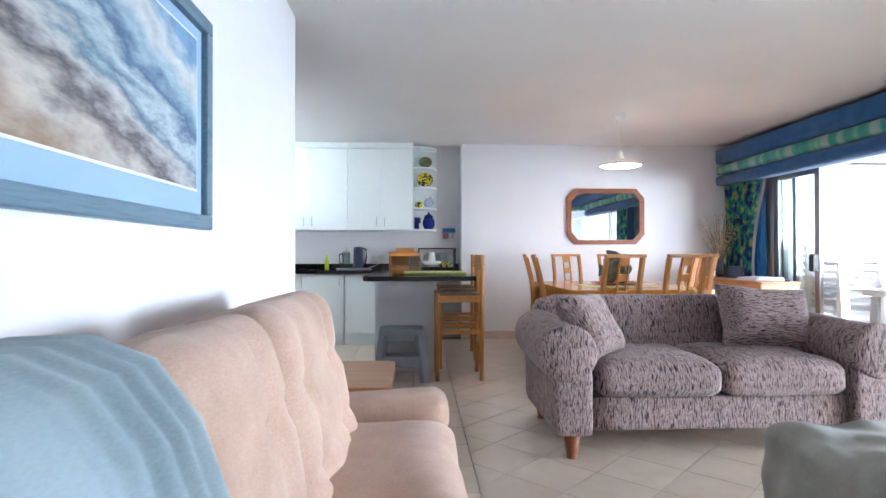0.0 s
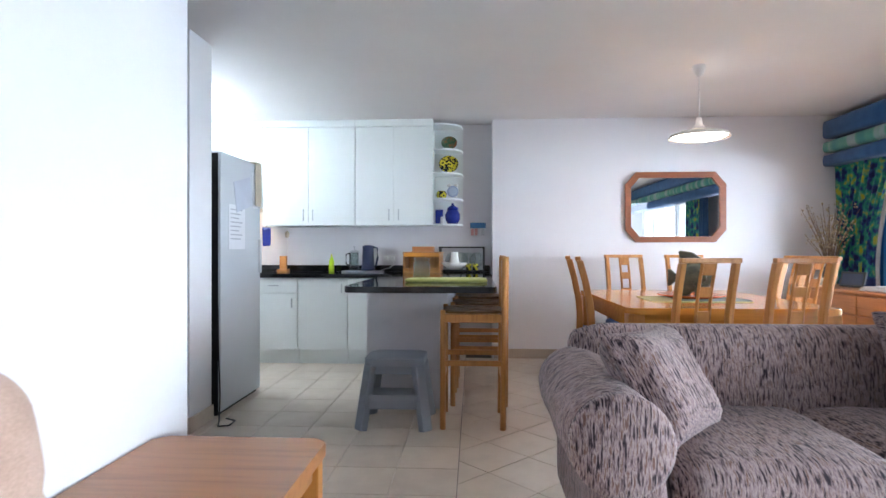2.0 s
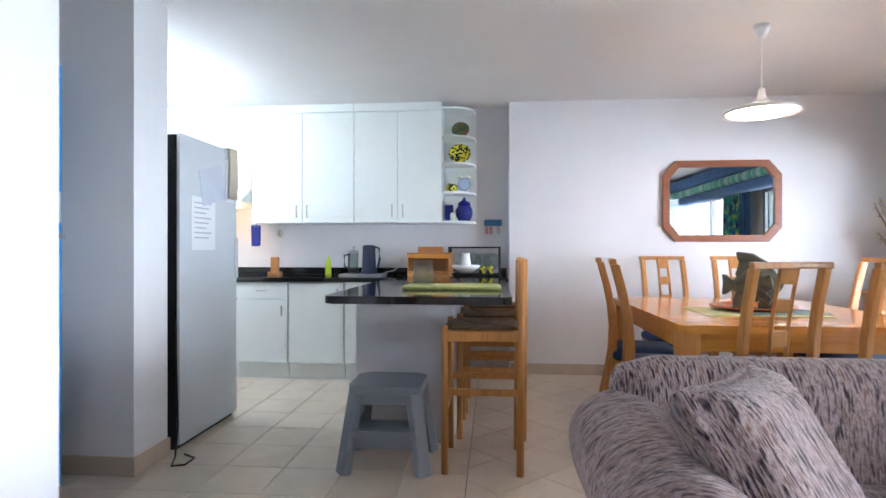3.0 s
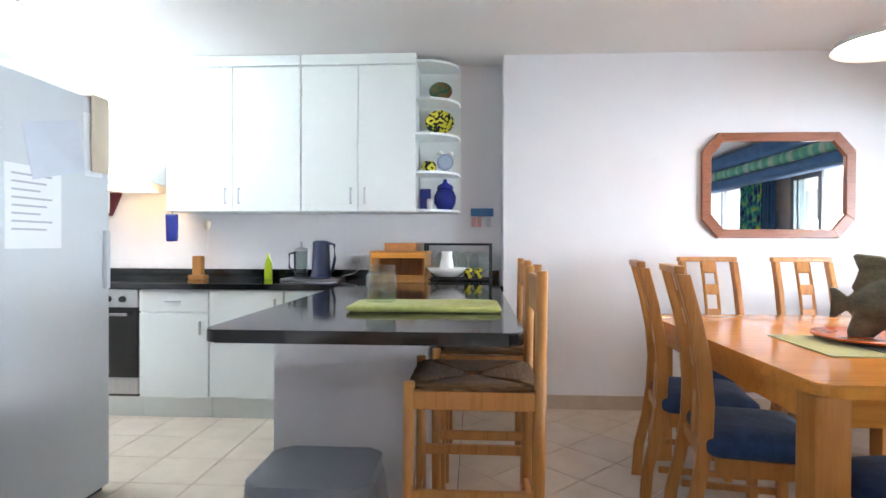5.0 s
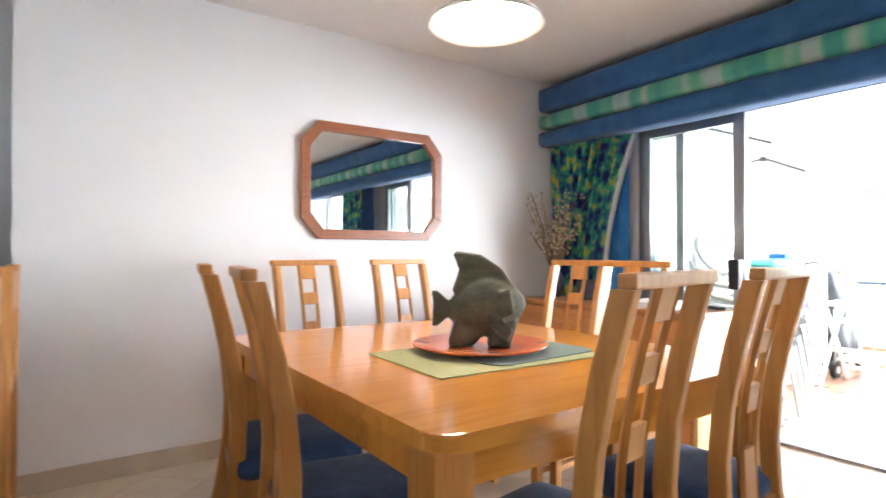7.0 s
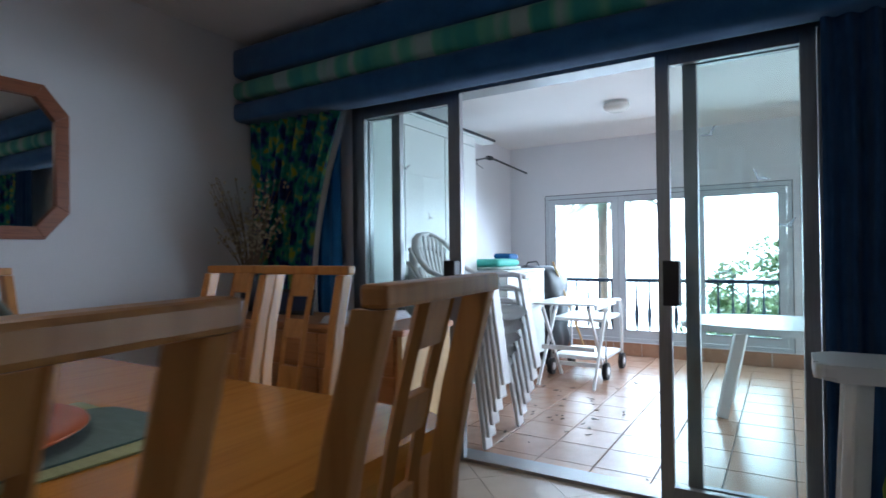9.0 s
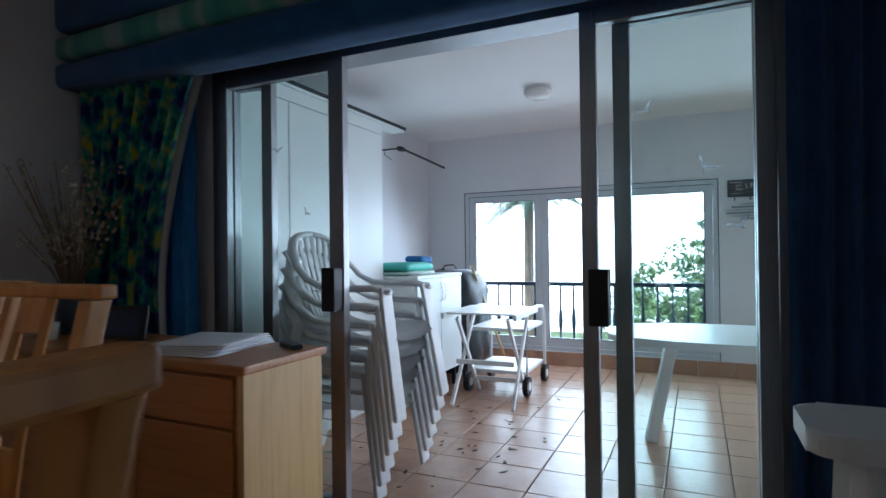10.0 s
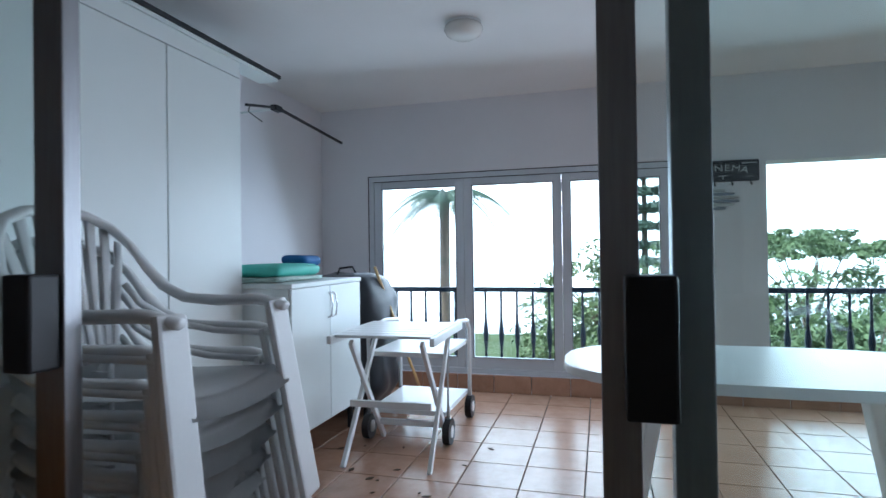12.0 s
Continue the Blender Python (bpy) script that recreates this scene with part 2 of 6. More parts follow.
def glow(name, color, strength):
    m, n, l, b = material(name, 0.5)
    b.inputs["Base Color"].default_value = (*scaled(color, 0.9), 1)
    b.inputs["Emission Color"].default_value = (*color, 1)
    b.inputs["Emission Strength"].default_value = strength
    return m


def tile_mat(name, color, other, rough=0.3, vein=6.0):
    """Glazed floor tile, clouded, each a little different."""
    m, n, l, b = material(name, rough, 0, 0.45)
    g = n.new("ShaderNodeNewGeometry")
    v = coords(n, l, kind="Object")
    i = n.new("ShaderNodeObjectInfo")
    add = n.new("ShaderNodeVectorMath")
    add.operation = "ADD"
    l.new(v, add.inputs[0])
    l.new(i.outputs["Location"], add.inputs[1])
    cloud = noisy(n, l, add.outputs[0], vein, 6, 0.6)
    c = ramp(n, l, cloud, ((0.32, other), (0.6, color)))
    c = mixed(n, l, 0.22, c, ramp(n, l, i.outputs["Random"], ((0, other), (1, scaled(color, 1.15)))))
    c = mixed(n, l, 0.2, c, ramp(n, l, g.outputs["Random Per Island"], ((0, other), (1, scaled(color, 1.15)))))
    l.new(c, b.inputs["Base Color"])
    bump(n, l, b, noisy(n, l, add.outputs[0], 25, 4), 0.06, 0.002)
    return m


WALL = paint("white_wall_paint", (0.74, 0.73, 0.745), 0.75, 0.04, 90, 0.25)
CEILING = paint("white_ceiling_paint", (0.80, 0.78, 0.76), 0.85, 0.04, 70, 0.3)
CUPBOARD = paint("white_melamine", (0.80, 0.84, 0.82), 0.35, 0.02, 200, 0.03)
BLUE_PAINT = paint("blue_gloss_paint", (0.02, 0.22, 0.55), 0.35, 0.1, 80, 0.1)
GRANITE = paint("black_granite", (0.012, 0.013, 0.014), 0.08, 0.4, 400, 0.02, 0.6)
ALU = metal("grey_aluminium", (0.36, 0.36, 0.37), 0.45)
WHITE_ALU = paint("white_powder_coat", (0.58, 0.61, 0.64), 0.4, 0.04, 100, 0.05)
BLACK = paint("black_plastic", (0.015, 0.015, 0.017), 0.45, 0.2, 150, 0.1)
PLASTIC = paint("white_garden_plastic", (0.78, 0.78, 0.77), 0.35, 0.05, 120, 0.1)
GREY_PLASTIC = paint("grey_plastic", (0.27, 0.30, 0.34), 0.45, 0.08, 120, 0.1)
HANDLE = paint("grey_white_plastic", (0.50, 0.53, 0.54), 0.4, 0.05)
CHROME = metal("chrome", (0.75, 0.75, 0.76), 0.12)
STEEL = metal("brushed_steel", (0.55, 0.55, 0.56), 0.3)
FRIDGE = paint("silver_fridge_paint", (0.56, 0.59, 0.62), 0.35, 0.03, 150, 0.04)
HONEY = wood("honey_oak", (0.52, 0.22, 0.05), (0.34, 0.12, 0.022), 1.0, 2)
HONEY_X = wood("honey_oak_top", (0.60, 0.255, 0.045), (0.46, 0.17, 0.026), 0.8, 0, 0.16)
CHAIR_WOOD = wood("golden_chair_wood", (0.50, 0.225, 0.06), (0.30, 0.11, 0.025), 1.0, 2)
PINE = wood("pale_side_wood", (0.62, 0.40, 0.17), (0.48, 0.27, 0.09), 1.0, 2, 0.45)
SIDE_WOOD = wood("brown_side_table_wood", (0.40, 0.17, 0.06), (0.26, 0.095, 0.03), 0.8, 0, 0.3)
RED_WOOD = wood("reddish_sideboard_wood", (0.50, 0.21, 0.07), (0.32, 0.11, 0.03), 1.0, 1)
MAHOGANY = wood("mahogany_frame", (0.28, 0.09, 0.035), (0.15, 0.04, 0.015), 2.0, 0)
RUSH = cloth("woven_rush", ((0.3, (0.15, 0.08, 0.03)), (0.7, (0.36, 0.21, 0.09))), (30, 3, 3), 6, 4, 0.8, 120, 0.6)
RUSH_ACROSS = cloth("woven_rush_across", ((0.3, (0.15, 0.08, 0.03)), (0.7, (0.36, 0.21, 0.09))), (3, 30, 3), 6, 4, 0.8, 120, 0.6)
SEAT_BLUE = cloth("navy_seat_cloth", ((0.3, (0.020, 0.045, 0.12)), (0.7, (0.040, 0.085, 0.20))), (1, 1, 1), 20)
TAN = cloth("tan_suede", ((0.3, (0.40, 0.265, 0.20)), (0.7, (0.52, 0.36, 0.285))), (1, 1, 1), 5, 6, 0.85, 220, 0.25)
THROW = cloth("pale_blue_throw_cloth", ((0.3, (0.44, 0.55, 0.60)), (0.7, (0.55, 0.66, 0.70))), (1, 1, 1), 5, 4, 0.95, 260, 0.5)
DASH = ((0.39, (0.025, 0.018, 0.024)), (0.435, (0.15, 0.10, 0.10)), (0.485, (0.28, 0.205, 0.21)), (0.56, (0.42, 0.33, 0.31)), (0.61, (0.17, 0.098, 0.078)))
STREAK_UP = cloth("streaked_cloth_front", DASH, (34, 4.2, 4.2), 5, 3, 0.9, 300, 0.4)
STREAK_FLAT = cloth("streaked_cloth_seat", DASH, (34, 4.2, 4.4), 5, 3, 0.9, 300, 0.4)
STREAK_SIDE = cloth("streaked_cloth_crosswise", DASH, (4.2, 34, 4.2), 5, 3, 0.9, 300, 0.4)
CUSHION_DOWN = cloth("streaked_cushion_cloth", DASH, (32, 4.0, 28), 5, 3, 0.9, 300, 0.4)
CUSHION_ACROSS = cloth("streaked_cushion_cloth_across", DASH, (4.0, 32, 28), 5, 3, 0.9, 300, 0.4)
POUF = cloth("grey_canvas", ((0.3, (0.20, 0.20, 0.18)), (0.7, (0.31, 0.31, 0.28))), (1, 1, 1), 6)
PELMET_BLUE = cloth("blue_pelmet_cloth", ((0.3, (0.02, 0.085, 0.22)), (0.7, (0.035, 0.125, 0.30))), (1, 1, 1), 8)
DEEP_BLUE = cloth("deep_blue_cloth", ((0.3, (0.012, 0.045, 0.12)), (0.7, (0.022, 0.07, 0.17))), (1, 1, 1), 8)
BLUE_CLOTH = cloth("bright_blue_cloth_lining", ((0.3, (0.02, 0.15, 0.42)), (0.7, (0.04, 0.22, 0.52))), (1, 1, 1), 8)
NAVY = cloth("navy_curtain_cloth", ((0.3, (0.010, 0.022, 0.07)), (0.7, (0.022, 0.045, 0.12))), (1, 1, 1), 8)
PELMET_GREEN = cloth("green_check_cloth", ((0.40, (0.05, 0.28, 0.24)), (0.52, (0.12, 0.38, 0.26)), (0.60, (0.30, 0.42, 0.42))), (0.2, 5, 0.6), 1.6, 1)
PRINT = cloth("printed_curtain_cloth", ((0.36, (0.012, 0.02, 0.09)), (0.44, (0.02, 0.06, 0.20)), (0.50, (0.02, 0.20, 0.15)), (0.57, (0.05, 0.30, 0.22)), (0.66, (0.40, 0.40, 0.04))), (1.4, 1.4, 1), 9, 2)
MINT = paint("mint_foam", (0.10, 0.52, 0.42), 0.6)
CYAN = paint("bright_blue_cloth", (0.01, 0.11, 0.30), 0.7)
GLASS = glass("window_glass")
JAR_GLASS = glass("jar_glass", (0.86, 0.91, 0.90), 2.4)
MIRROR = material("mirror_silver", 0.01, 1.0)[0]
MIRROR.node_tree.nodes["Principled BSDF"].inputs["Base Color"].default_value = (0.9, 0.92, 0.92, 1)
TILE_IN = tile_mat("cream_floor_tile", (0.62, 0.53, 0.43), (0.52, 0.43, 0.335), 0.28)
TILE_OUT = tile_mat("terracotta_floor_tile", (0.46, 0.27, 0.18), (0.34, 0.18, 0.11), 0.25, 9)
GROUT = paint("grey_grout", (0.11, 0.09, 0.075), 0.9)
SHADE = glow("lit_white_glass", (1.0, 0.88, 0.74), 2.2)
PAPER = paint("white_paper", (0.76, 0.77, 0.80), 0.8, 0.02)
PAPER_GREY = paint("grey_print_paper", (0.55, 0.58, 0.66), 0.8, 0.1, 12)
PAPER_TAN = paint("tan_cloth", (0.55, 0.47, 0.36), 0.9, 0.15, 30)
INK = paint("grey_ink", (0.45, 0.46, 0.50), 0.8)
OPAL = paint("opal_glass", (0.75, 0.73, 0.68), 0.25)

# ---- the shell of the flat ----
H, HS = 2.50, 2.375
solid("floor_slab", box(-3.6, 4.18, -3.0, 7.6, -0.2, -0.012), GROUT, "grey grout bed under the cream floor tiles", "floor", "structure")
solid("sunroom_slab", box(4.18, 7.95, -3.0, 7.3, -0.2, -0.012), GROUT, "grey grout bed under terracotta floor tiles", "floor", "structure")
solid("ceiling", box(-3.6, 4.27, -3.2, 7.6, H, H + 0.2), CEILING, "plain white painted plaster ceiling", "ceiling", "structure")
solid("ceiling_sunroom", box(4.27, 8.05, -3.2, 7.3, HS, HS + 0.33), CEILING, "plain white ceiling of the sun room", "ceiling", "structure")
solid("wall_living", box(-0.95, -0.77, -3.0, 3.34, -0.1, H), WALL, "smooth white wall behind the tan sofa", "wall", "structure")
solid("wall_hall", box(-3.6, -0.95, 3.16, 3.34, -0.1, H), WALL, "white wall of the entrance hall", "wall", "structure")
solid("wall_hall_end", box(-3.75, -3.6, 3.16, 7.6, -0.1, H), WALL, "white end wall of hall and kitchen", "wall", "structure")
solid("wall_pillar", box(-3.6, -1.43, 4.62, 4.91, -0.1, H), WALL, "white wall end beside the fridge", "wall", "structure")
solid("wall_kitchen", box(-3.6, 0.52, 7.36, 7.6, -0.1, H), WALL, "white kitchen wall behind the cupboards", "wall", "structure")
solid("wall_dining", box(0.52, 4.18, 7.13, 7.6, -0.1, H), WALL, "white dining wall with an eight-sided mirror", "wall", "structure")
solid("wall_doors", wall_with_holes("x", 4.18, 4.36, -3.2, 7.6, -0.1, H, [(4.0, 6.42, -0.1, 2.06), (0.0, 2.7, -0.1, 2.06)]), WALL, "white wall with wide sliding doors to the sun room", "wall", "structure")
solid("wall_back", box(-0.95, 4.18, -3.2, -3.0, -0.1, H), WALL, "plain white back wall of the living room", "wall", "structure")
solid("wall_sunroom_side", box(4.36, 7.95, 6.99, 7.35, -0.1, HS), WALL, "white side wall of the sun room", "wall", "structure")
solid("wall_sunroom_end", box(4.36, 7.95, -3.2, -3.0, -0.1, HS), WALL, "plain white end wall of the sun room", "wall", "structure")
solid("wall_outer", wall_with_holes("x", 7.74, 7.95, -3.2, 7.35, -0.1, HS, [(4.09, 6.555, 0.14, 1.785), (-2.0, 3.50, 0.14, 1.745)]), WALL, "white outer wall with folding doors and a wide opening", "wall", "structure")

# ---- dining corner ----
def dining_table():
    t = thing("dining_table", "honey-coloured varnished wooden dining table on square legs", "table", pose(1.92, 5.545, 0))
    part("tabletop", prism(rounded(-0.65, 0.65, -0.79, 0.79, 0.07), 0.737, 0.777, 0.008), HONEY_X, t)
    for x in (-0.59, 0.59):
        for y in (-0.71, 0.71):
            part("leg", box(x - 0.05, x + 0.05, y - 0.05, y + 0.05, 0, 0.736, 0.006), HONEY, t)
    for y in (-0.71, 0.71):
        part("apron", box(-0.539, 0.539, y - 0.02, y + 0.02, 0.64, 0.736, 0.003), HONEY_X, t)
    for x in (-0.59, 0.59):
        part("apron", box(x - 0.02, x + 0.02, -0.659, 0.659, 0.64, 0.736, 0.003), HONEY_X, t)


def dining_chair():
    """Faces +y; the back stands at y = 0."""
    c = thing("dining_chair", "golden wooden dining chair with navy seat and pierced back splat", "chair", pose(1.672, 4.537, 0, 0, 0, 9), "chairs round the dining table")
    curve = lambda z: 0.020 + 0.085 * math.sin(math.pi * min(1, max(0, (z - 0.10) / 1.0))) - 0.02 * z
    for s in (-1, 1):
        zs = [0.0, 0.15, 0.30, 0.45, 0.60, 0.75, 0.90, 1.058]
        bm = bmesh.new()
        rows = []
        for z in zs:
            x, y = s * (0.172 - 0.008 * z), curve(z)
            rows.append([bm.verts.new((x + dx, y + dy, z)) for dx, dy in ((-0.016, -0.024), (0.016, -0.024), (0.016, 0.024), (-0.016, 0.024))])
        for a, b in zip(rows, rows[1:]):
            for k in range(4):
                bm.faces.new((a[k], a[(k + 1) % 4], b[(k + 1) % 4], b[k]))
        bm.faces.new(rows[0][::-1])
        bm.faces.new(rows[-1])
        bevelled(bm, [e for e in bm.edges if abs(e.verts[0].co.z - e.verts[1].co.z) > 0.05], 0.006)
        part("back_post", bm, CHAIR_WOOD, c)
        part("front_leg", box(s * 0.19 - 0.019, s * 0.19 + 0.019, 0.43, 0.468, 0, 0.425, 0.004), CHAIR_WOOD, c)
        part("side_rail", box(s * 0.19 - 0.012, s * 0.19 + 0.012, 0.115, 0.4298, 0.365, 0.425, 0.003), CHAIR_WOOD, c)
        part("stretcher", box(s * 0.19 - 0.010, s * 0.19 + 0.010, 0.075, 0.4298, 0.16, 0.185, 0.003), CHAIR_WOOD, c)
    part("top_rail", box(-0.184, 0.184, curve(1.1) - 0.019, curve(1.1) + 0.019, 1.0588, 1.088, 0.006), CHAIR_WOOD, c)
    part("front_rail", box(-0.1708, 0.1708, 0.437, 0.460, 0.365, 0.425, 0.003), CHAIR_WOOD, c)
    part("back_rail", box(-0.152, 0.152, curve(0.43) - 0.012, curve(0.43) + 0.012, 0.395, 0.44, 0.003), CHAIR_WOOD, c)
    # the splat: two uprights joined by blocks, square holes between
    levels = [0.45, 0.60, 0.70, 0.78, 0.86, 0.94, 1.0585]
    for s in (-1, 1):
        part("splat_upright", sweep([(s * 0.040, curve(z), z) for z in levels], 0.011, 4, 1.0, up=(0, 1, 0)), CHAIR_WOOD, c)
    for z0, z1 in ((0.44, 0.60), (0.70, 0.775), (0.86, 0.92), (0.99, 1.0585)):
        part("splat_block", beam((0, curve(z0), z0), (0, curve(z1), z1), 0.078, 0.015, 0.002), CHAIR_WOOD, c)
    part("seat", soft_box(0.43, 0.40, 0.07, 0.03, 0.022, 8, turn=pose(0, 0.285, 0.458)), SEAT_BLUE, c, smooth=True)
    return c


dining_table()
CHAIR = dining_chair()
for x, y, a in ((2.222, 4.577, 6), (1.757, 6.71, 186), (2.335, 6.735, 183), (1.075, 5.35, -100), (1.09, 5.86, -100), (2.87, 5.50, 93), (2.925, 5.865, 95)):
    copy_thing(CHAIR, pose(x, y, 0, 0, 0, a))


def mirror():
    t = thing("wall_mirror", "eight-sided mirror in a reddish-brown wooden frame on the wall", "mirror", pose(2.388, 7.13, 1.572, 90, 0, 0))
    def octagon(w, h, cx, cy):
        return [(-w + cx, -h), (w - cx, -h), (w, -h + cy), (w, h - cy), (w - cx, h), (-w + cx, h), (-w, h - cy), (-w, -h + cy)]
    a, b = octagon(0.507, 0.361, 0.108, 0.126), octagon(0.447, 0.301, 0.083, 0.101)
    for i in range(8):
        j = (i + 1) % 8
        part("frame_side", prism([a[i], a[j], b[j], b[i]], 0.002, 0.035, 0.004), MAHOGANY, t)
    part("mirror_glass", prism(b, 0.004, 0.014), MIRROR, t, "clear silvered glass")


mirror()


def pendant():
    t = thing("pendant_lamp", "white disc pendant lamp hanging lit over the dining table", "lamp", pose(1.99, 5.50, 0))
    part("ceiling_rose", lathe([(0.0, H), (0.045, H), (0.045, H - 0.03), (0.025, H - 0.07), (0.012, H - 0.085), (0, H - 0.085)], 20), PLASTIC, t, smooth=True)
    part("cord", rod((0, 0, 2.075), (0, 0, H - 0.08), 0.004), PLASTIC, t)
    part("holder", lathe([(0.0, 2.115), (0.018, 2.115), (0.025, 2.065), (0.05, 2.030), (0, 2.030)], 20), PLASTIC, t, smooth=True)
    part("shade", lathe([(0.045, 2.033), (0.12, 2.015), (0.20, 1.990), (0.215, 1.965), (0.212, 1.963), (0.19, 1.983), (0.12, 2.005), (0.045, 2.023), (0.045, 2.033)], 40), OPAL, t, smooth=True)
    part("bulb_glass", lathe([(0.0, 1.975), (0.10, 1.977), (0.185, 1.979), (0.19, 1.975), (0.15, 1.961), (0.0, 1.957)], 32), SHADE, t, "glowing white diffuser", True)


pendant()


def sideboard():
    t = thing("sideboard", "reddish wooden sideboard with pale end panel beside the sliding doors", "sideboard", pose(3.672, 6.24, 0))
    part("body", box(-0.185, 0.185, -0.66, 0.70, 0.04, 0.77, 0.004), RED_WOOD, t)
    part("end_panel", box(-0.198, 0.198, -0.685, -0.6605, 0.0, 0.7695, 0.003), PINE, t, "pale yellowish end panel")
    part("top", box(-0.212, 0.212, -0.70, 0.72, 0.7702, 0.80, 0.008), RED_WOOD, t)
    for i in range(3):
        y = -0.64 + 0.45 * i
        part("drawer", box(-0.2, -0.1855, y, y + 0.44, 0.60, 0.755, 0.004), RED_WOOD, t)
        part("door", box(-0.2, -0.1855, y, y + 0.44, 0.06, 0.59, 0.004), RED_WOOD, t)


sideboard()


def pelmet():
    t = thing("padded_pelmet", "padded blue pelmet with a green checked middle band", "pelmet", kind="structure")
    for name, z, h, m in (("top_roll", 2.348, 0.215, PELMET_BLUE), ("middle_band", 2.172, 0.14, PELMET_GREEN), ("bottom_roll", 2.035, 0.15, PELMET_BLUE)):
        part(name, soft_box(0.22, 9.6, h, 0.06, 0.0, 6, turn=pose(3.955, 2.35, z)), m, t, smooth=True)


pelmet()


def curtain(name, label, y0, y1, x, z0, z1, mat, waves, depth=0.035, tie=None):
    """Hanging folds between y0 and y1; tie pulls the free edge aside at a height."""
    t = thing(name, label, "curtain", pose(x, y0, 0))
    bm = bmesh.new()
    nu, nz = waves * 8, 24
    grid = []
    for j in range(nz + 1):
        z = z0 + (z1 - z0) * j / nz
        w = y1 - y0
        if tie:
            k = (z - tie[0]) / (z1 - tie[0]) if z > tie[0] else (tie[0] - z) / (tie[0] - z0) * 0.35
            w *= tie[1] + (1 - tie[1]) * min(1, max(0, k)) ** 1.6
        row = []
        for i in range(nu + 1):
            u = i / nu
            a = 2 * math.pi * waves * u + 0.5 * math.sin(3 * z + 5 * u)
            row.append((depth * math.sin(a) * (0.8 + 0.3 * math.sin(2 * z + 9 * u)), (y1 - y0) - w * (1 - u), z))
        grid.append(row)
    for off in (0.0, 0.004):
        vs = [[bm.verts.new((p[0] + off, p[1], p[2])) for p in row] for row in grid]
        for a, b in zip(vs, vs[1:]):
            for i in range(nu):
                bm.faces.new((a[i], a[i + 1], b[i + 1], b[i]))
    part("folds", bm, mat, t, smooth=True)
    hem = bmesh.new()
    vs = [[hem.verts.new((p[0] - 0.003, p[1], p[2])) for p in row] for row in grid[:2]]
    vs[1] = [v for v in vs[1]]
    for i in range(nu + 1):
        vs[1][i].co = vs[0][i].co.lerp(vs[1][i].co, 0.8)
    for i in range(nu):
        hem.faces.new((vs[0][i], vs[0][i + 1], vs[1][i + 1], vs[1][i]))
    part("hem", hem, mat, t, smooth=True)
    part("heading", box(-0.02, 0.02, 0.0, y1 - y0, z1 + 0.001, z1 + 0.03, 0.004), mat, t)
    return t


curtain("printed_curtain", "green and blue printed curtain tied back beside the doors", 6.30, 7.10, 3.99, 0.05, 2.06, PRINT, 9, 0.04, (0.95, 0.60))
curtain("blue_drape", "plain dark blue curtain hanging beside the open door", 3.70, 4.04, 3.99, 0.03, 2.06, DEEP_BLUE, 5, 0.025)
curtain("printed_curtain", "green and blue printed curtain hanging straight", 3.10, 3.70, 4.0, 0.03, 2.06, PRINT, 7, 0.035)

# ---- living room ----
def purple_sofa():
    t = thing("streaked_sofa", "two-seat sofa in streaked purple-grey cloth with rolled arms", "sofa", pose(1.60, 3.34, 0))
    part("base", soft_box(1.50, 0.80, 0.20, 0.03, 0, 6, turn=pose(0, 0.03, 0.23)), STREAK_UP, t, smooth=True)
    part("backrest", soft_box(1.74, 0.24, 0.52, 0.10, 0, 10, turn=pose(0, 0.36, 0.56, -8)), STREAK_UP, t, smooth=True)
    for s in (-1, 1):
        part("arm_panel", soft_box(0.20, 0.86, 0.42, 0.04, 0, 6, turn=pose(s * 0.82, 0.03, 0.33)), STREAK_SIDE, t, smooth=True)
        part("arm_roll", soft_box(0.31, 0.90, 0.30, 0.145, 0, 12, 0.006, s, turn=pose(s * 0.85, 0.02, 0.565, 2)), STREAK_SIDE, t, smooth=True)
        front = lathe([(0, 0), (0.147, 0), (0.153, 0.008), (0.153, 0.04), (0.140, 0.052), (0.08, 0.058), (0, 0.060)], 28)
        front.transform(pose(s * 0.85, -0.390, 0.565, 90))
        join(soft_box(0.20, 0.04, 0.34, 0.018, 0, 6, turn=pose(s * 0.82, -0.412, 0.30)), front)
        part("arm_front", front, STREAK_UP, t, smooth=True)
        part("seat_cushion", soft_box(0.68, 0.70, 0.17, 0.055, 0.03, 12, 0.008, s, turn=pose(s * 0.345, -0.08, 0.415, 0, 0, 0)), STREAK_FLAT, t, smooth=True)
        for y in (-0.34, 0.38):
            part("foot", lathe([(0.0, 0), (0.026, 0), (0.033, 0.05), (0.046, 0.13), (0, 0.13)], 14, (s * 0.82, y - 0.03, 0)), MAHOGANY, t, "turned reddish wooden foot", True)
    for s, a in ((-1, 20), (1, -14)):
        c = thing("scatter_cushion", "square scatter cushion in streaked purple-grey cloth on the sofa", "cushion", pose(1.60 + s * 0.54, 3.42, 0.69, 62, 4, -8) if s > 0 else pose(0.97, 3.24, 0.67, 58, 0, 48), "scatter cushions")
        part("cover", soft_box(0.45 if s < 0 else 0.60, 0.44, 0.15, 0.05, 0.03, 14, 0.008, s, pinch=0.75), CUSHION_DOWN if s < 0 else CUSHION_ACROSS, c, smooth=True)


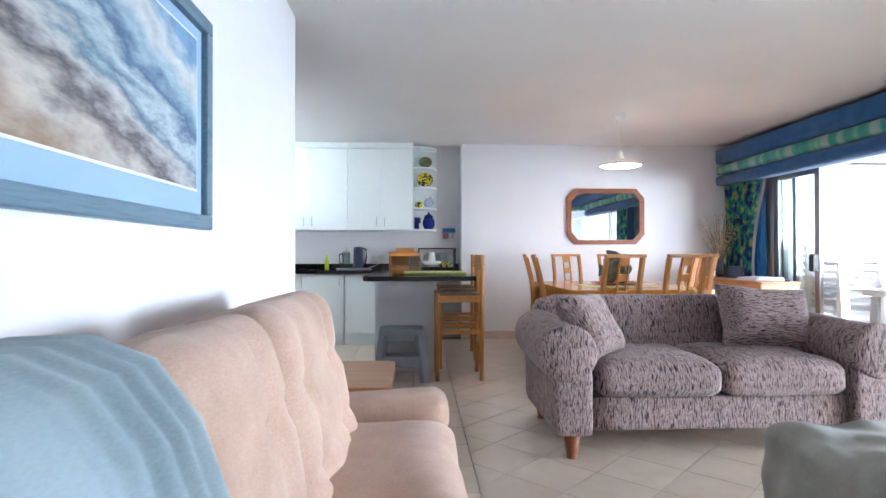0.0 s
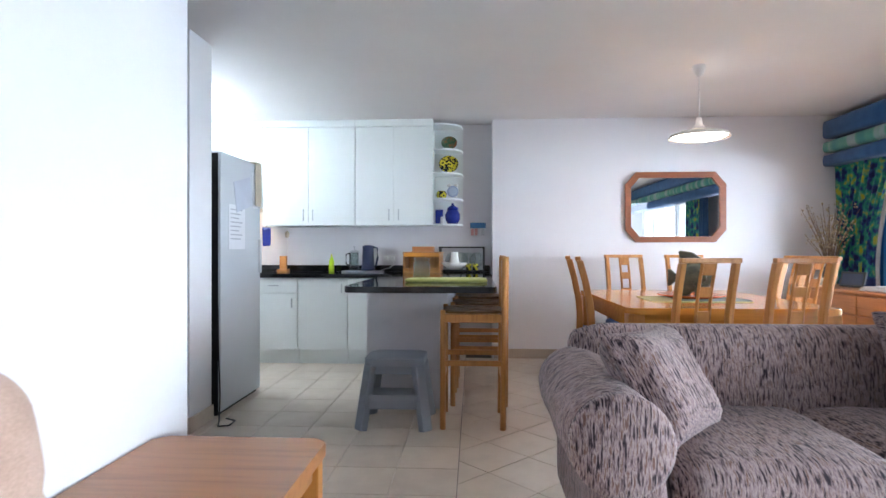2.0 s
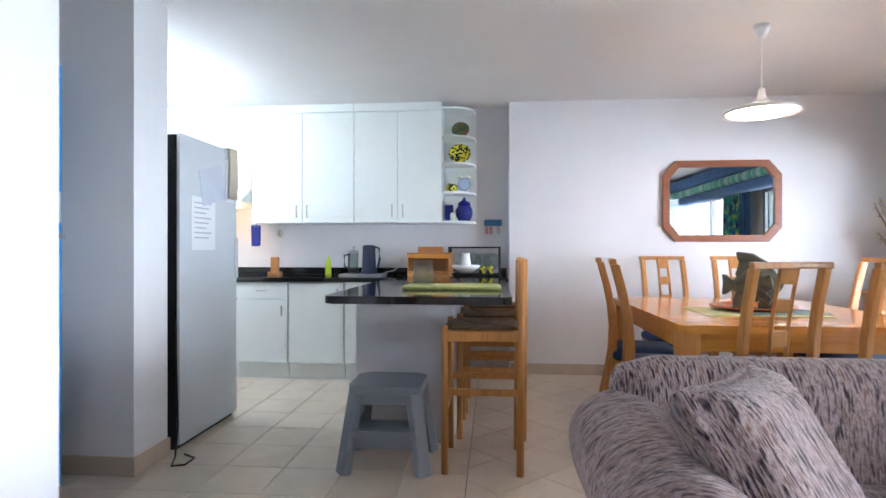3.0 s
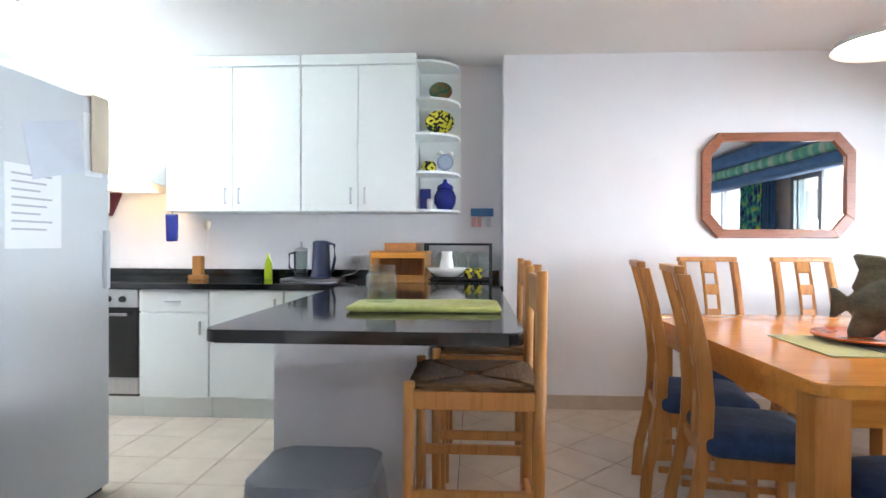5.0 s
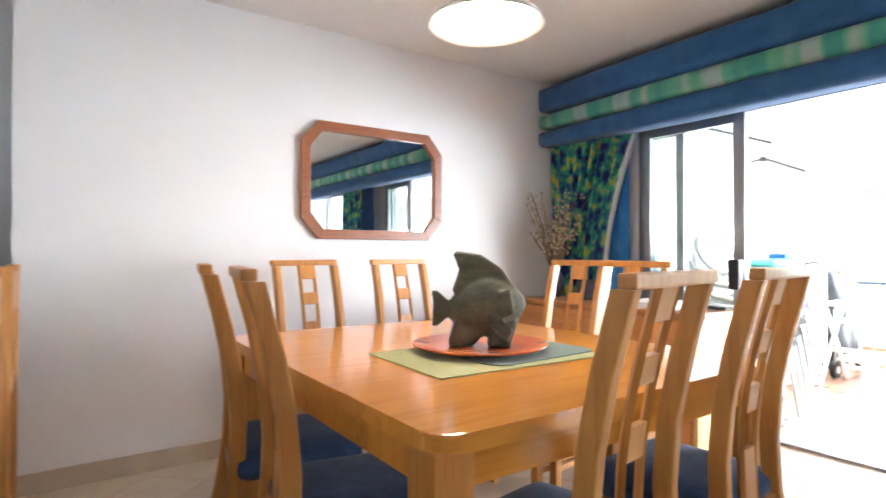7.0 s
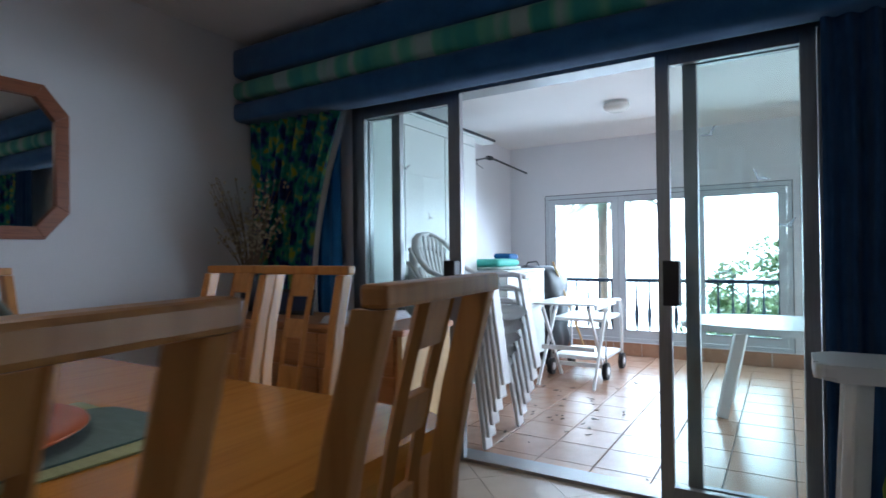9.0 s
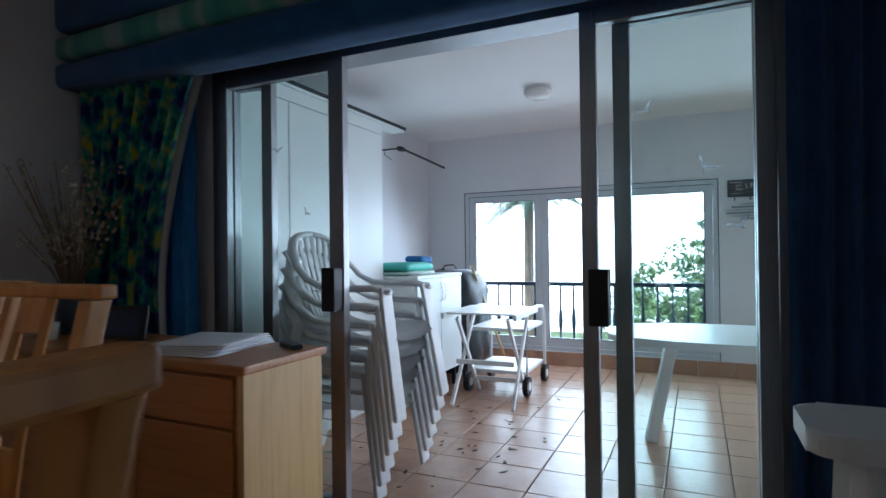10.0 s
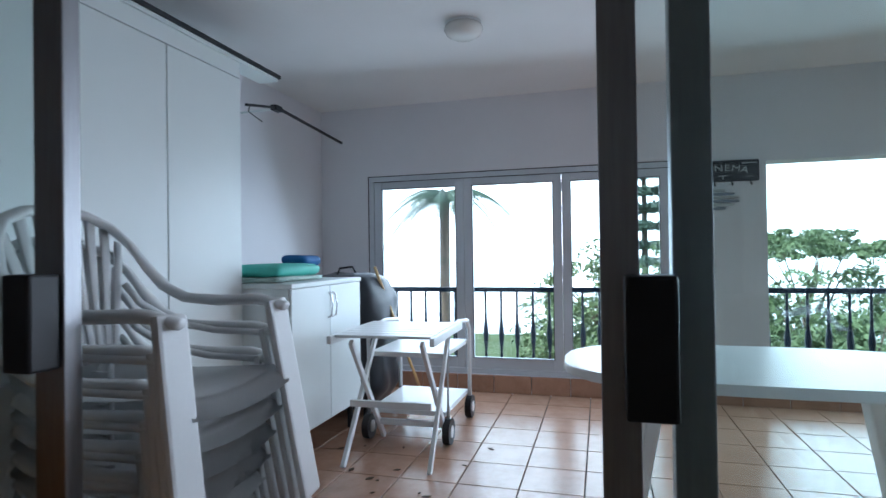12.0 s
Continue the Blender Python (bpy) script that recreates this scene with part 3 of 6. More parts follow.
def tufted(y, seed, w):
    """A padded back with rows of pinched tufts and seams."""
    bm = soft_box(0.34, w, 0.72, 0.10, 0, 22, 0.010, seed)
    for v in bm.verts:
        if v.co.x > 0:
            for ty in (-0.2, 0.2):
                for tz in (-0.10, 0.12):
                    d2 = (v.co.y - ty) ** 2 + (v.co.z - tz) ** 2
                    v.co.x -= 0.035 * math.exp(-d2 / 0.0018) + 0.010 * math.exp(-(v.co.y - ty) ** 2 / 0.0008)
            v.co.x -= 0.016 * math.exp(-(v.co.z - 0.12) ** 2 / 0.0008) + 0.012 * math.exp(-(v.co.z + 0.10) ** 2 / 0.0008)
    bm.transform(pose(0.265, y, 0.590, 0, -13, 0))
    return bm


def tan_sofa():
    t = thing("tan_sofa", "tan suede sofa with tufted back against the white wall", "sofa", pose(-0.74, 0.0, 0))
    part("base", soft_box(0.76, 1.86, 0.26, 0.04, 0, 6, turn=pose(0.43, 1.49, 0.15)), TAN, t, smooth=True)
    for i in range(2):
        y = 0.99 + i * 0.79
        w = 0.79
        part("backrest", tufted(y, i, w), TAN, t, smooth=True)
        part("seat_cushion", soft_box(0.58, w - 0.005, 0.20, 0.07, 0.025, 12, 0.012, i + 4, turn=pose(0.55, y + 0.03, 0.345)), TAN, t, smooth=True)
    for y in (0.64, 2.31):
        part("arm", soft_box(0.56, 0.24, 0.16, 0.065, 0.0, 10, 0.008, y, turn=pose(0.54, y, 0.44, 0, -3, 0)), TAN, t, smooth=True)
    return t


def side_table(x0, x1, y0, y1, h):
    t = thing("side_table", "low brown varnished wooden side table beside the tan sofa", "table", pose((x0 + x1) / 2, (y0 + y1) / 2, 0))
    a, b = (x1 - x0) / 2, (y1 - y0) / 2
    part("tabletop", prism(rounded(-a, a, -b, b, 0.04), h - 0.045, h, 0.012), SIDE_WOOD, t)
    for x in (-a + 0.045, a - 0.045):
        for y in (-b + 0.045, b - 0.045):
            part("leg", box(x - 0.03, x + 0.03, y - 0.03, y + 0.03, 0, h - 0.0455, 0.006), HONEY, t)
    for s in (-1, 1):
        part("apron", box(-a + 0.0755, a - 0.0755, s * (b - 0.045) - 0.012, s * (b - 0.045) + 0.012, h - 0.115, h - 0.0455, 0.003), SIDE_WOOD, t)
        part("apron", box(s * (a - 0.045) - 0.012, s * (a - 0.045) + 0.012, -b + 0.0755, b - 0.0755, h - 0.115, h - 0.0455, 0.003), SIDE_WOOD, t)


purple_sofa()
tan_sofa()
side_table(-0.76, -0.17, 2.50, 3.13, 0.50)
pf = thing("pouf", "slouching grey canvas pouf standing on the tiles", "pouf", pose(1.66, 1.95, 0))
part("cover", soft_box(0.62, 0.60, 0.40, 0.06, 0.02, 22, 0.035, 3, turn=pose(0, 0, 0.20)), POUF, pf, smooth=True)

# ---- living room: picture and throw ----
def seascape():
    """A painted beach: sky, breaking waves, dunes."""
    m, n, l, b = material("seascape_paint", 0.6, 0, 0.3)
    gen = coords(n, l, (1, 1, 1), "Object")
    sep = n.new("ShaderNodeSeparateXYZ")
    l.new(gen, sep.inputs[0])
    wave = noisy(n, l, coords(n, l, (1, 1.2, 3.0), turn=(-26, 0, 0)), 5.0, 6, 0.62)
    blob = noisy(n, l, coords(n, l, (1, 5, 6)), 2.2, 6, 0.6)
    add = n.new("ShaderNodeMath")
    add.operation = "MULTIPLY_ADD"
    l.new(wave, add.inputs[0])
    add.inputs[1].default_value = 0.30
    l.new(sep.outputs["Z"], add.inputs[2])
    tilt = n.new("ShaderNodeMath")
    tilt.operation = "MULTIPLY_ADD"
    l.new(sep.outputs["Y"], tilt.inputs[0])
    tilt.inputs[1].default_value = 0.35
    l.new(add.outputs[0], tilt.inputs[2])
    rng = n.new("ShaderNodeMapRange")
    rng.inputs["From Min"].default_value, rng.inputs["From Max"].default_value = -0.22, 0.62
    l.new(tilt.outputs[0], rng.inputs["Value"])
    c = ramp(n, l, rng.outputs[0], ((0.0, (0.26, 0.18, 0.12)), (0.16, (0.46, 0.42, 0.38)), (0.27, (0.10, 0.09, 0.10)), (0.36, (0.44, 0.43, 0.42)), (0.43, (0.12, 0.20, 0.26)), (0.50, (0.40, 0.47, 0.50)), (0.58, (0.07, 0.13, 0.22)), (0.68, (0.28, 0.38, 0.46)), (0.80, (0.55, 0.56, 0.54)), (0.92, (0.16, 0.30, 0.46))))
    c = mixed(n, l, 0.35, c, ramp(n, l, blob, ((0.35, (0.12, 0.14, 0.20)), (0.65, (0.75, 0.76, 0.74)))), "SOFT_LIGHT")
    l.new(c, b.inputs["Base Color"])
    return m


pt = thing("framed_painting", "large framed beach painting with blue mount on the wall", "painting", pose(-0.768, 1.31, 1.523) @ Matrix.Diagonal((1, 0.90, 0.857, 1)))
FRAME_BLUE = wood("grey_blue_frame", (0.11, 0.19, 0.25), (0.05, 0.10, 0.14), 2.0, 1, 0.35)
for d in ((-0.67, 0.67, -0.405, -0.35), (-0.67, 0.67, 0.35, 0.405)):
    part("frame_side", box(0.0, 0.035, d[0], d[1], d[2], d[3], 0.006), FRAME_BLUE, pt)
for s in (-1, 1):
    part("frame_side", box(0.0, 0.035, s * 0.642 - 0.0275, s * 0.642 + 0.0275, -0.3495, 0.3495, 0.006), FRAME_BLUE, pt)
part("mount", box(0.0, 0.014, -0.614, 0.614, -0.3495, 0.3495), paint("blue_mount_board", (0.30, 0.44, 0.60), 0.8, 0.05), pt, "pale blue mount board")
part("inner_edge", box(0.0142, 0.018, -0.565, 0.565, -0.265, 0.305), PAPER, pt)
part("canvas", box(0.0182, 0.020, -0.557, 0.557, -0.257, 0.297), seascape(), pt, "painted beach with waves and dunes")


def throw():
    t = thing("blue_throw", "pale blue throw draped over the sofa back", "throw", pose(-0.74, 0.0, 0))
    bm = bmesh.new()
    path = [(-0.015, 0.78), (-0.012, 0.90), (0.03, 0.955), (0.11, 0.985), (0.21, 0.985), (0.29, 0.95), (0.345, 0.88), (0.38, 0.77), (0.41, 0.66)]
    nu = 72
    vs = []
    for j, (x, z) in enumerate(path):
        row = []
        for i in range(nu + 1):
            u = i / nu
            drift = -0.04 * (j / len(path)) * u
            y = 0.44 + u * 0.335 + drift
            f = max(0.0, (u - 0.35) / 0.65)
            fold = 0.014 * (1 + math.sin(2 * math.pi * (4.2 * f + 0.04 * j))) * min(1, 2.5 * f) * min(1, max(0, j - 3) / 4)
            row.append(bm.verts.new((x + fold + 0.050, y, z + 0.6 * fold * (j < 6) + 0.004)))
        vs.append(row)
    for a, b in zip(vs, vs[1:]):
        for i in range(nu):
            bm.faces.new((a[i], a[i + 1], b[i + 1], b[i]))
    geo = bmesh.ops.solidify(bm, geom=bm.faces[:], thickness=0.008)
    part("drape", bm, THROW, t, smooth=True)


throw()

# ---- kitchen ----
def base_unit(x0, x1, y0, y1, drawer=False):
    u = thing("kitchen_base_unit", "white kitchen base cupboard under the black worktop", "cabinet", pose(x0, y0, 0), "kitchen base units")
    w, d = x1 - x0, y1 - y0
    part("body", box(0.002, w - 0.002, 0.02, d, 0.14, 0.856), CUPBOARD, u)
    part("plinth", box(0.0, w, 0.05, d, 0.0, 0.138), CUPBOARD, u)
    top = 0.85
    if drawer:
        dr = part("drawer", box(0.003, w - 0.003, 0, 0.019, 0.71, 0.85, 0.003), CUPBOARD, u)
        part("handle", box(w / 2 - 0.05, w / 2 + 0.05, -0.022, -0.001, 0.775, 0.785, 0.004), HANDLE, dr)
        top = 0.70
    dd = part("door", box(0.003, w - 0.003, 0, 0.019, 0.145, top, 0.003), CUPBOARD, u)
    part("handle", box(w - 0.06, w - 0.05, -0.022, -0.001, top - 0.14, top - 0.05, 0.004), HANDLE, dd)


def wall_unit(x0, x1, y0, y1, z0, z1, doors):
    u = thing("kitchen_wall_unit", "white kitchen wall cupboard with plain doors", "cabinet", pose(x0, y0, z0), "kitchen wall units")
    w, d, h = x1 - x0, y1 - y0, z1 - z0
    part("body", box(0.002, w - 0.002, 0.02, d, 0, h), CUPBOARD, u)
    n = w / doors
    for i in range(doors):
        dd = part("door", box(i * n + 0.002, (i + 1) * n - 0.002, 0, 0.019, 0.002, h - 0.05, 0.003), CUPBOARD, u)
        hx = (i + 1) * n - 0.05 if i % 2 == 0 else i * n + 0.05
        bm = box(hx - 0.006, hx + 0.006, -0.028, -0.020, 0.05, 0.17, 0.004)
        for z in (0.055, 0.155):
            box(hx - 0.005, hx + 0.005, -0.021, -0.0005, z, z + 0.01, 0, 2, bm)
        part("handle", bm, HANDLE, dd)
    part("cornice", box(0, w, -0.01, d, h - 0.045, H - z0 - 0.001, 0.003), CUPBOARD, u)


base_unit(-1.90, -1.427, 6.72, 7.36, True)
base_unit(-1.423, -0.925, 6.72, 7.36)
base_unit(-3.10, -2.51, 6.72, 7.36, True)
base_unit(-0.92, -0.415, 6.72, 7.36)
for a, b in ((-1.91, -0.922), (-0.918, -0.10)):
    wall_unit(a, b, 7.06, 7.36, 1.39, 2.47, 2)
wall_unit(-2.51, -1.914, 7.06, 7.36, 1.72, 2.47, 2)
wall_unit(-3.15, -2.514, 7.06, 7.36, 1.39, 2.47, 2)
solid("worktop", box(-3.2, 0.50, 6.70, 7.36, 0.858, 0.897, 0.004), GRANITE, "polished black granite kitchen worktop", "worktop")
solid("upstand", box(-3.2, 0.50, 7.335, 7.359, 0.8975, 0.965, 0.003), GRANITE, "black granite upstand along the kitchen wall", "upstand")
bar = thing("breakfast_bar", "white plastered breakfast bar with a black granite top", "counter", pose(0, 0, 0))
part("bar_wall", box(-0.445, 0.135, 5.24, 6.718, 0, 0.857), WALL, bar)
part("bar_top", prism(rounded(-0.52, 0.47, 4.82, 6.699, 0.05), 0.858, 0.899, 0.006), GRANITE, bar, "polished black granite top")


def fridge():
    f = thing("fridge", "tall silver fridge freezer with papers on its door", "fridge", pose(-1.40, 4.985, 0))
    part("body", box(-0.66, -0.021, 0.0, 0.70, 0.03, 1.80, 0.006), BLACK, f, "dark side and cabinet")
    d = part("door", box(-0.020, 0.0, -0.004, 0.70, 0.03, 1.81, 0.006), FRIDGE, f)
    part("handle", box(0.0005, 0.022, 0.655, 0.680, 0.95, 1.22, 0.006), FRIDGE, d)
    part("top_cap", box(-0.64, -0.021, 0.01, 0.69, 1.8005, 1.815, 0.003), FRIDGE, f)
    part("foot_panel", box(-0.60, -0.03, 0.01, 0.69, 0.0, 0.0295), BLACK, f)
    return f


fridge()


def bar_stool():
    """Faces -x; the back stands at x = 0.62 of the plan."""
    c = thing("bar_stool", "tall pine bar stool with woven rush seat", "stool", pose(0.315, 4.99, 0), "stools along the breakfast bar")
    for x, y, h in ((-0.19, -0.19, 0.755), (-0.19, 0.19, 0.755), (0.19, -0.19, 1.085), (0.19, 0.19, 1.085)):
        part("leg", rod((x, y, 0), (x + (0.01 if x > 0 else 0), y, h), 0.019, 0.017, 14), CHAIR_WOOD, c, smooth=True)
    for s in (-1, 1):
        part("seat_rail", box(-0.18, 0.18, s * 0.19 - 0.012, s * 0.19 + 0.012, 0.675, 0.73, 0.004), CHAIR_WOOD, c)
        part("seat_rail", box(s * 0.19 - 0.012, s * 0.19 + 0.012, -0.18, 0.18, 0.675, 0.73, 0.004), CHAIR_WOOD, c)
        part("stretcher", box(-0.18, 0.18, s * 0.19 - 0.009, s * 0.19 + 0.009, 0.40, 0.435, 0.004), CHAIR_WOOD, c)
        part("stretcher", box(s * 0.19 - 0.009, s * 0.19 + 0.009, -0.18, 0.18, 0.29, 0.325, 0.004), CHAIR_WOOD, c)
    corner = [(-0.2, -0.2), (0.2, -0.2), (0.2, 0.2), (-0.2, 0.2)]
    for i in range(4):
        a, b = corner[i], corner[(i + 1) % 4]
        bm = bmesh.new()
        rows = []
        for j in range(7):
            f = j / 6.5
            z = 0.752 - 0.016 * f ** 0.6 - (0.018 if j == 0 else 0)
            p, q = Vector((*a, 0)) * (1 - f), Vector((*b, 0)) * (1 - f)
            rows.append([bm.verts.new((*p.lerp(q, k / 8).xy, z + 0.003 * (k % 2))) for k in range(9)])
        for u, v in zip(rows, rows[1:]):
            for k in range(8):
                bm.faces.new((u[k], u[k + 1], v[k + 1], v[k]))
        bmesh.ops.solidify(bm, geom=bm.faces[:], thickness=0.014)
        part("rush_panel", bm, RUSH_ACROSS if i % 2 == 0 else RUSH, c, smooth=True)
    part("backrest", box(0.195, 0.215, -0.17, 0.17, 0.945, 1.065, 0.008), CHAIR_WOOD, c)
    return c


STOOL = bar_stool()
for x, y in ((0.36, 5.52), (0.37, 6.06)):
    copy_thing(STOOL, pose(x, y, 0))


def step_stool():
    t = thing("step_stool", "grey plastic step stool beside the breakfast bar", "stool", pose(-0.185, 4.93, 0))
    for x in (-1, 1):
        for y in (-1, 1):
            part("leg", beam((x * 0.205, y * 0.185, 0), (x * 0.150, y * 0.130, 0.405), 0.075, 0.055, 0.012), GREY_PLASTIC, t)
        part("side_panel", beam((x * 0.172, 0, 0.235), (x * 0.155, 0, 0.395), 0.012, 0.26, 0.004, up=(0, 1, 0)), GREY_PLASTIC, t)
    part("front_skirt", beam((0, -0.145, 0.345), (0, -0.138, 0.405), 0.25, 0.014, 0.003), GREY_PLASTIC, t)
    part("top", prism(rounded(-0.19, 0.19, -0.17, 0.17, 0.05), 0.40, 0.445, 0.014), GREY_PLASTIC, t)
    part("step", prism(rounded(-0.165, 0.165, -0.20, 0.0, 0.03), 0.185, 0.225, 0.012), GREY_PLASTIC, t)
    part("step_skirt", box(-0.15, 0.15, -0.19, -0.178, 0.135, 0.1845, 0.004), GREY_PLASTIC, t)


step_stool()

# ---- hall and kitchen: small things ----
def blue_door():
    d = thing("blue_door", "bright blue painted door standing open in the hall", "door", pose(-1.70, 4.46, 0, 0, 0, 4))
    part("leaf", box(-0.80, 0.0, -0.02, 0.02, 0.01, 2.03, 0.003), BLUE_PAINT, d)
    lev = part("lever", rod((-0.06, -0.065, 1.36), (-0.19, -0.065, 1.36), 0.010), PLASTIC, d, "white lever handle", True)
    part("rose", rod((-0.06, -0.0205, 1.36), (-0.06, -0.07, 1.36), 0.026, 0.022, 20), PLASTIC, lev, smooth=True)
    part("keyhole_plate", rod((-0.06, -0.0205, 1.30), (-0.06, -0.030, 1.30), 0.024, 0.024, 20), PLASTIC, d)
    part("key_slot", box(-0.065, -0.055, -0.033, -0.0302, 1.285, 1.315), BLACK, d)
    part("latch_plate", box(0.0005, 0.003, -0.012, 0.012, 1.27, 1.42), STEEL, d)
    part("bolt", box(0.0005, 0.025, -0.010, 0.010, 1.19, 1.22, 0.002), STEEL, d)


blue_door()
bn = thing("white_bin", "low white plastic bin standing in the hall", "bin", pose(-1.86, 4.20, 0))
part("tub", lathe([(0.0, 0.0), (0.10, 0.0), (0.115, 0.06), (0.125, 0.17), (0.135, 0.19), (0.12, 0.20), (0.0, 0.185)], 24), PLASTIC, bn, smooth=True)

SKIRT = tile_mat("beige_skirting_tile", (0.50, 0.40, 0.31), (0.42, 0.33, 0.25), 0.35)
for x0, x1, y0, y1 in ((-3.6, -1.418, 4.608, 4.6195), (-1.4295, -1.418, 4.62, 4.92), (0.532, 4.17, 7.118, 7.1295), (-0.7695, -0.758, -2.99, 3.352), (0.508, 0.5195, 7.13, 7.359), (-0.97, -0.77, 3.3405, 3.352)):
    solid("skirting", box(x0, x1, y0, y1, 0.001, 0.10, 0.002), SKIRT, "beige ceramic tile skirting along the white wall", "skirting", "structure")

for y0, y1, z0, z1, a in ((5.10, 5.38, 1.14, 1.46, 0), (5.20, 5.50, 1.44, 1.66, 14), (5.52, 5.63, 1.46, 1.74, 2)):
    pp = thing("paper_sheet", "sheet of printed paper stuck on the fridge door", "paper", pose(-1.3985 + 0.00012 * a, (y0 + y1) / 2, (z0 + z1) / 2, a), "papers on the fridge")
    part("sheet", box(0, 0.0015, -(y1 - y0) / 2, (y1 - y0) / 2, -(z1 - z0) / 2, (z1 - z0) / 2), PAPER if a < 14 else PAPER_GREY, pp)
    if a == 0:
        for k in range(8):
            part("print_line", box(0.0016, 0.0019, -0.11, 0.09 - 0.03 * (k % 3), 0.12 - 0.03 * k, 0.128 - 0.03 * k), INK, pp)
pc = thing("hanging_cloth", "beige cloth and plastic sleeve hanging over the fridge edge", "cloth", pose(-1.39, 5.60, 1.82))
part("fold", soft_box(0.10, 0.11, 0.012, 0.005, 0, 4, 0.003, 1, turn=pose(-0.04, 0, 0.0)), PAPER_TAN, pc, smooth=True)
part("drop", soft_box(0.012, 0.11, 0.34, 0.005, 0, 6, 0.004, 2, turn=pose(0.008, 0, -0.17)), PAPER_TAN, pc, smooth=True)
cb = thing("power_cable", "dark grey power cable hanging beside the fridge", "cable", pose(-1.41, 4.95, 0))
part("flex", sweep([(0, 0.01, 0.75), (0.01, 0.0, 0.45), (0.03, -0.02, 0.16), (0.06, -0.10, 0.012), (0.10, -0.20, 0.008), (0.16, -0.18, 0.008), (0.16, -0.08, 0.008), (0.08, -0.04, 0.010)], 0.005, 6), BLACK, cb, smooth=True)


def oven():
    o = thing("oven", "built-in oven with steel control panel and dark glass door", "oven", pose(-2.505, 6.72, 0))
    part("body", box(0.002, 0.60, 0.02, 0.60, 0.14, 0.856), BLACK, o)
    p = part("control_panel", box(0.004, 0.598, -0.004, 0.0195, 0.735, 0.852, 0.003), STEEL, o)
    for i in range(5):
        part("knob", lathe([(0, 0), (0.022, 0), (0.019, 0.022), (0.0, 0.024)], 16, (0, 0, 0)), BLACK, p)
        p.children[-1].matrix_local = pose(0.10 + 0.10 * i, -0.0045, 0.79, 90)
    part("oven_door", box(0.004, 0.598, -0.004, 0.0195, 0.27, 0.73, 0.004), GRANITE, o, "dark glass door")
    part("handle", rod((0.06, -0.035, 0.69), (0.54, -0.035, 0.69), 0.010), STEEL, o, smooth=True)
    part("drawer", box(0.004, 0.598, -0.004, 0.0195, 0.16, 0.265, 0.004), STEEL, o)
    part("plinth", box(0.0, 0.60, 0.05, 0.6, 0.0, 0.138), CUPBOARD, o)


oven()
# assumed fixture, out of view, added to carry the kitchen ceiling's glow
kl = thing("kitchen_ceiling_lamp", "unseen round flush ceiling lamp added for the cool kitchen glow", "lamp", pose(-2.35, 6.05, H))
part("ring", lathe([(0.15, -0.03), (0.165, -0.03), (0.165, 0), (0.15, 0), (0.15, -0.03)], 32), PLASTIC, kl, smooth=True)
part("diffuser", lathe([(0, -0.10), (0.08, -0.09), (0.13, -0.06), (0.149, -0.02), (0.149, -0.001), (0, -0.001)], 32), glow("cool_diffuser", (0.85, 0.97, 1.0), 1.5), kl, "glowing diffuser", True)
hd = thing("cooker_hood", "slim white cooker hood with a warm light underneath", "cooker hood", pose(-2.51, 7.36, 1.55))
part("casing", prism([(0.0, 0.0), (0.0, 0.165), (-0.30, 0.165), (-0.48, 0.06), (-0.48, 0.03)], 0.0, 0.594, 0.003, turn=Matrix(((0, 0, 1, 0), (1, 0, 0, 0), (0, 1, 0, 0), (0, 0, 0, 1)))), CUPBOARD, hd)
part("lamp_cover", box(0.18, 0.42, -0.42, -0.10, -0.004, 0.0012), glow("warm_hood_cover", (1.0, 0.72, 0.40), 0.35), hd, "glowing lamp cover")


def corner_shelf():
    t = thing("corner_shelf", "white open corner shelf at the end of the wall cupboards", "shelf", pose(-0.097, 7.36, 0))
    curve = [(0.0, 0.0), (0.0, -0.30), (0.10, -0.30), (0.22, -0.24), (0.29, -0.14), (0.305, 0.0)]
    for z in (1.39, 1.66, 1.93, 2.18, 2.44):
        part("shelf_board", prism(curve, z, z + 0.018, 0.003), CUPBOARD, t)
    part("back_panel", box(0.0, 0.305, -0.008, -0.0005, 1.39, 2.47), CUPBOARD, t)


corner_shelf()


def plate(name, label, x, y, z, rx, rz, mat, rim_mat):
    t = thing(name, label, "plate", pose(x, y, z + rx, 0, 0, 0) @ pose(0, 0, 0, 78, 0, 0))
    part("dish", lathe([(0, 0.004), (rx * 0.65, 0.004), (rx * 0.9, 0.018), (rx, 0.026), (rx, 0.022), (rx * 0.9, 0.012), (rx * 0.65, -0.003), (0, -0.003)], 36, squash=rz), mat, t, smooth=True)
    if rim_mat:
        part("rim", lathe([(rx * 0.985, 0.020), (rx * 1.03, 0.024), (rx * 1.03, 0.030), (rx * 0.985, 0.030), (rx * 0.985, 0.020)], 36, squash=rz), rim_mat, t, smooth=True)


LEMON = cloth("lemon_print_glaze", ((0.0, (0.02, 0.025, 0.02)), (0.50, (0.70, 0.62, 0.05))), (1, 1, 1), 42, 0, 0.25, 300, 0.0, True)
PEACOCK = cloth("green_painted_glaze", ((0.3, (0.03, 0.07, 0.03)), (0.5, (0.08, 0.14, 0.07)), (0.7, (0.28, 0.10, 0.03))), (1, 1, 1), 22, 2, 0.25, 300, 0.0)
COBALT = paint("cobalt_glaze", (0.015, 0.025, 0.20), 0.12, 0.2)
CHINA = paint("white_china", (0.75, 0.74, 0.70), 0.15, 0.03)
plate("painted_plate", "round dark green painted plate propped on the shelf", 0.06, 7.30, 2.198, 0.085, 0.88, PEACOCK, None)
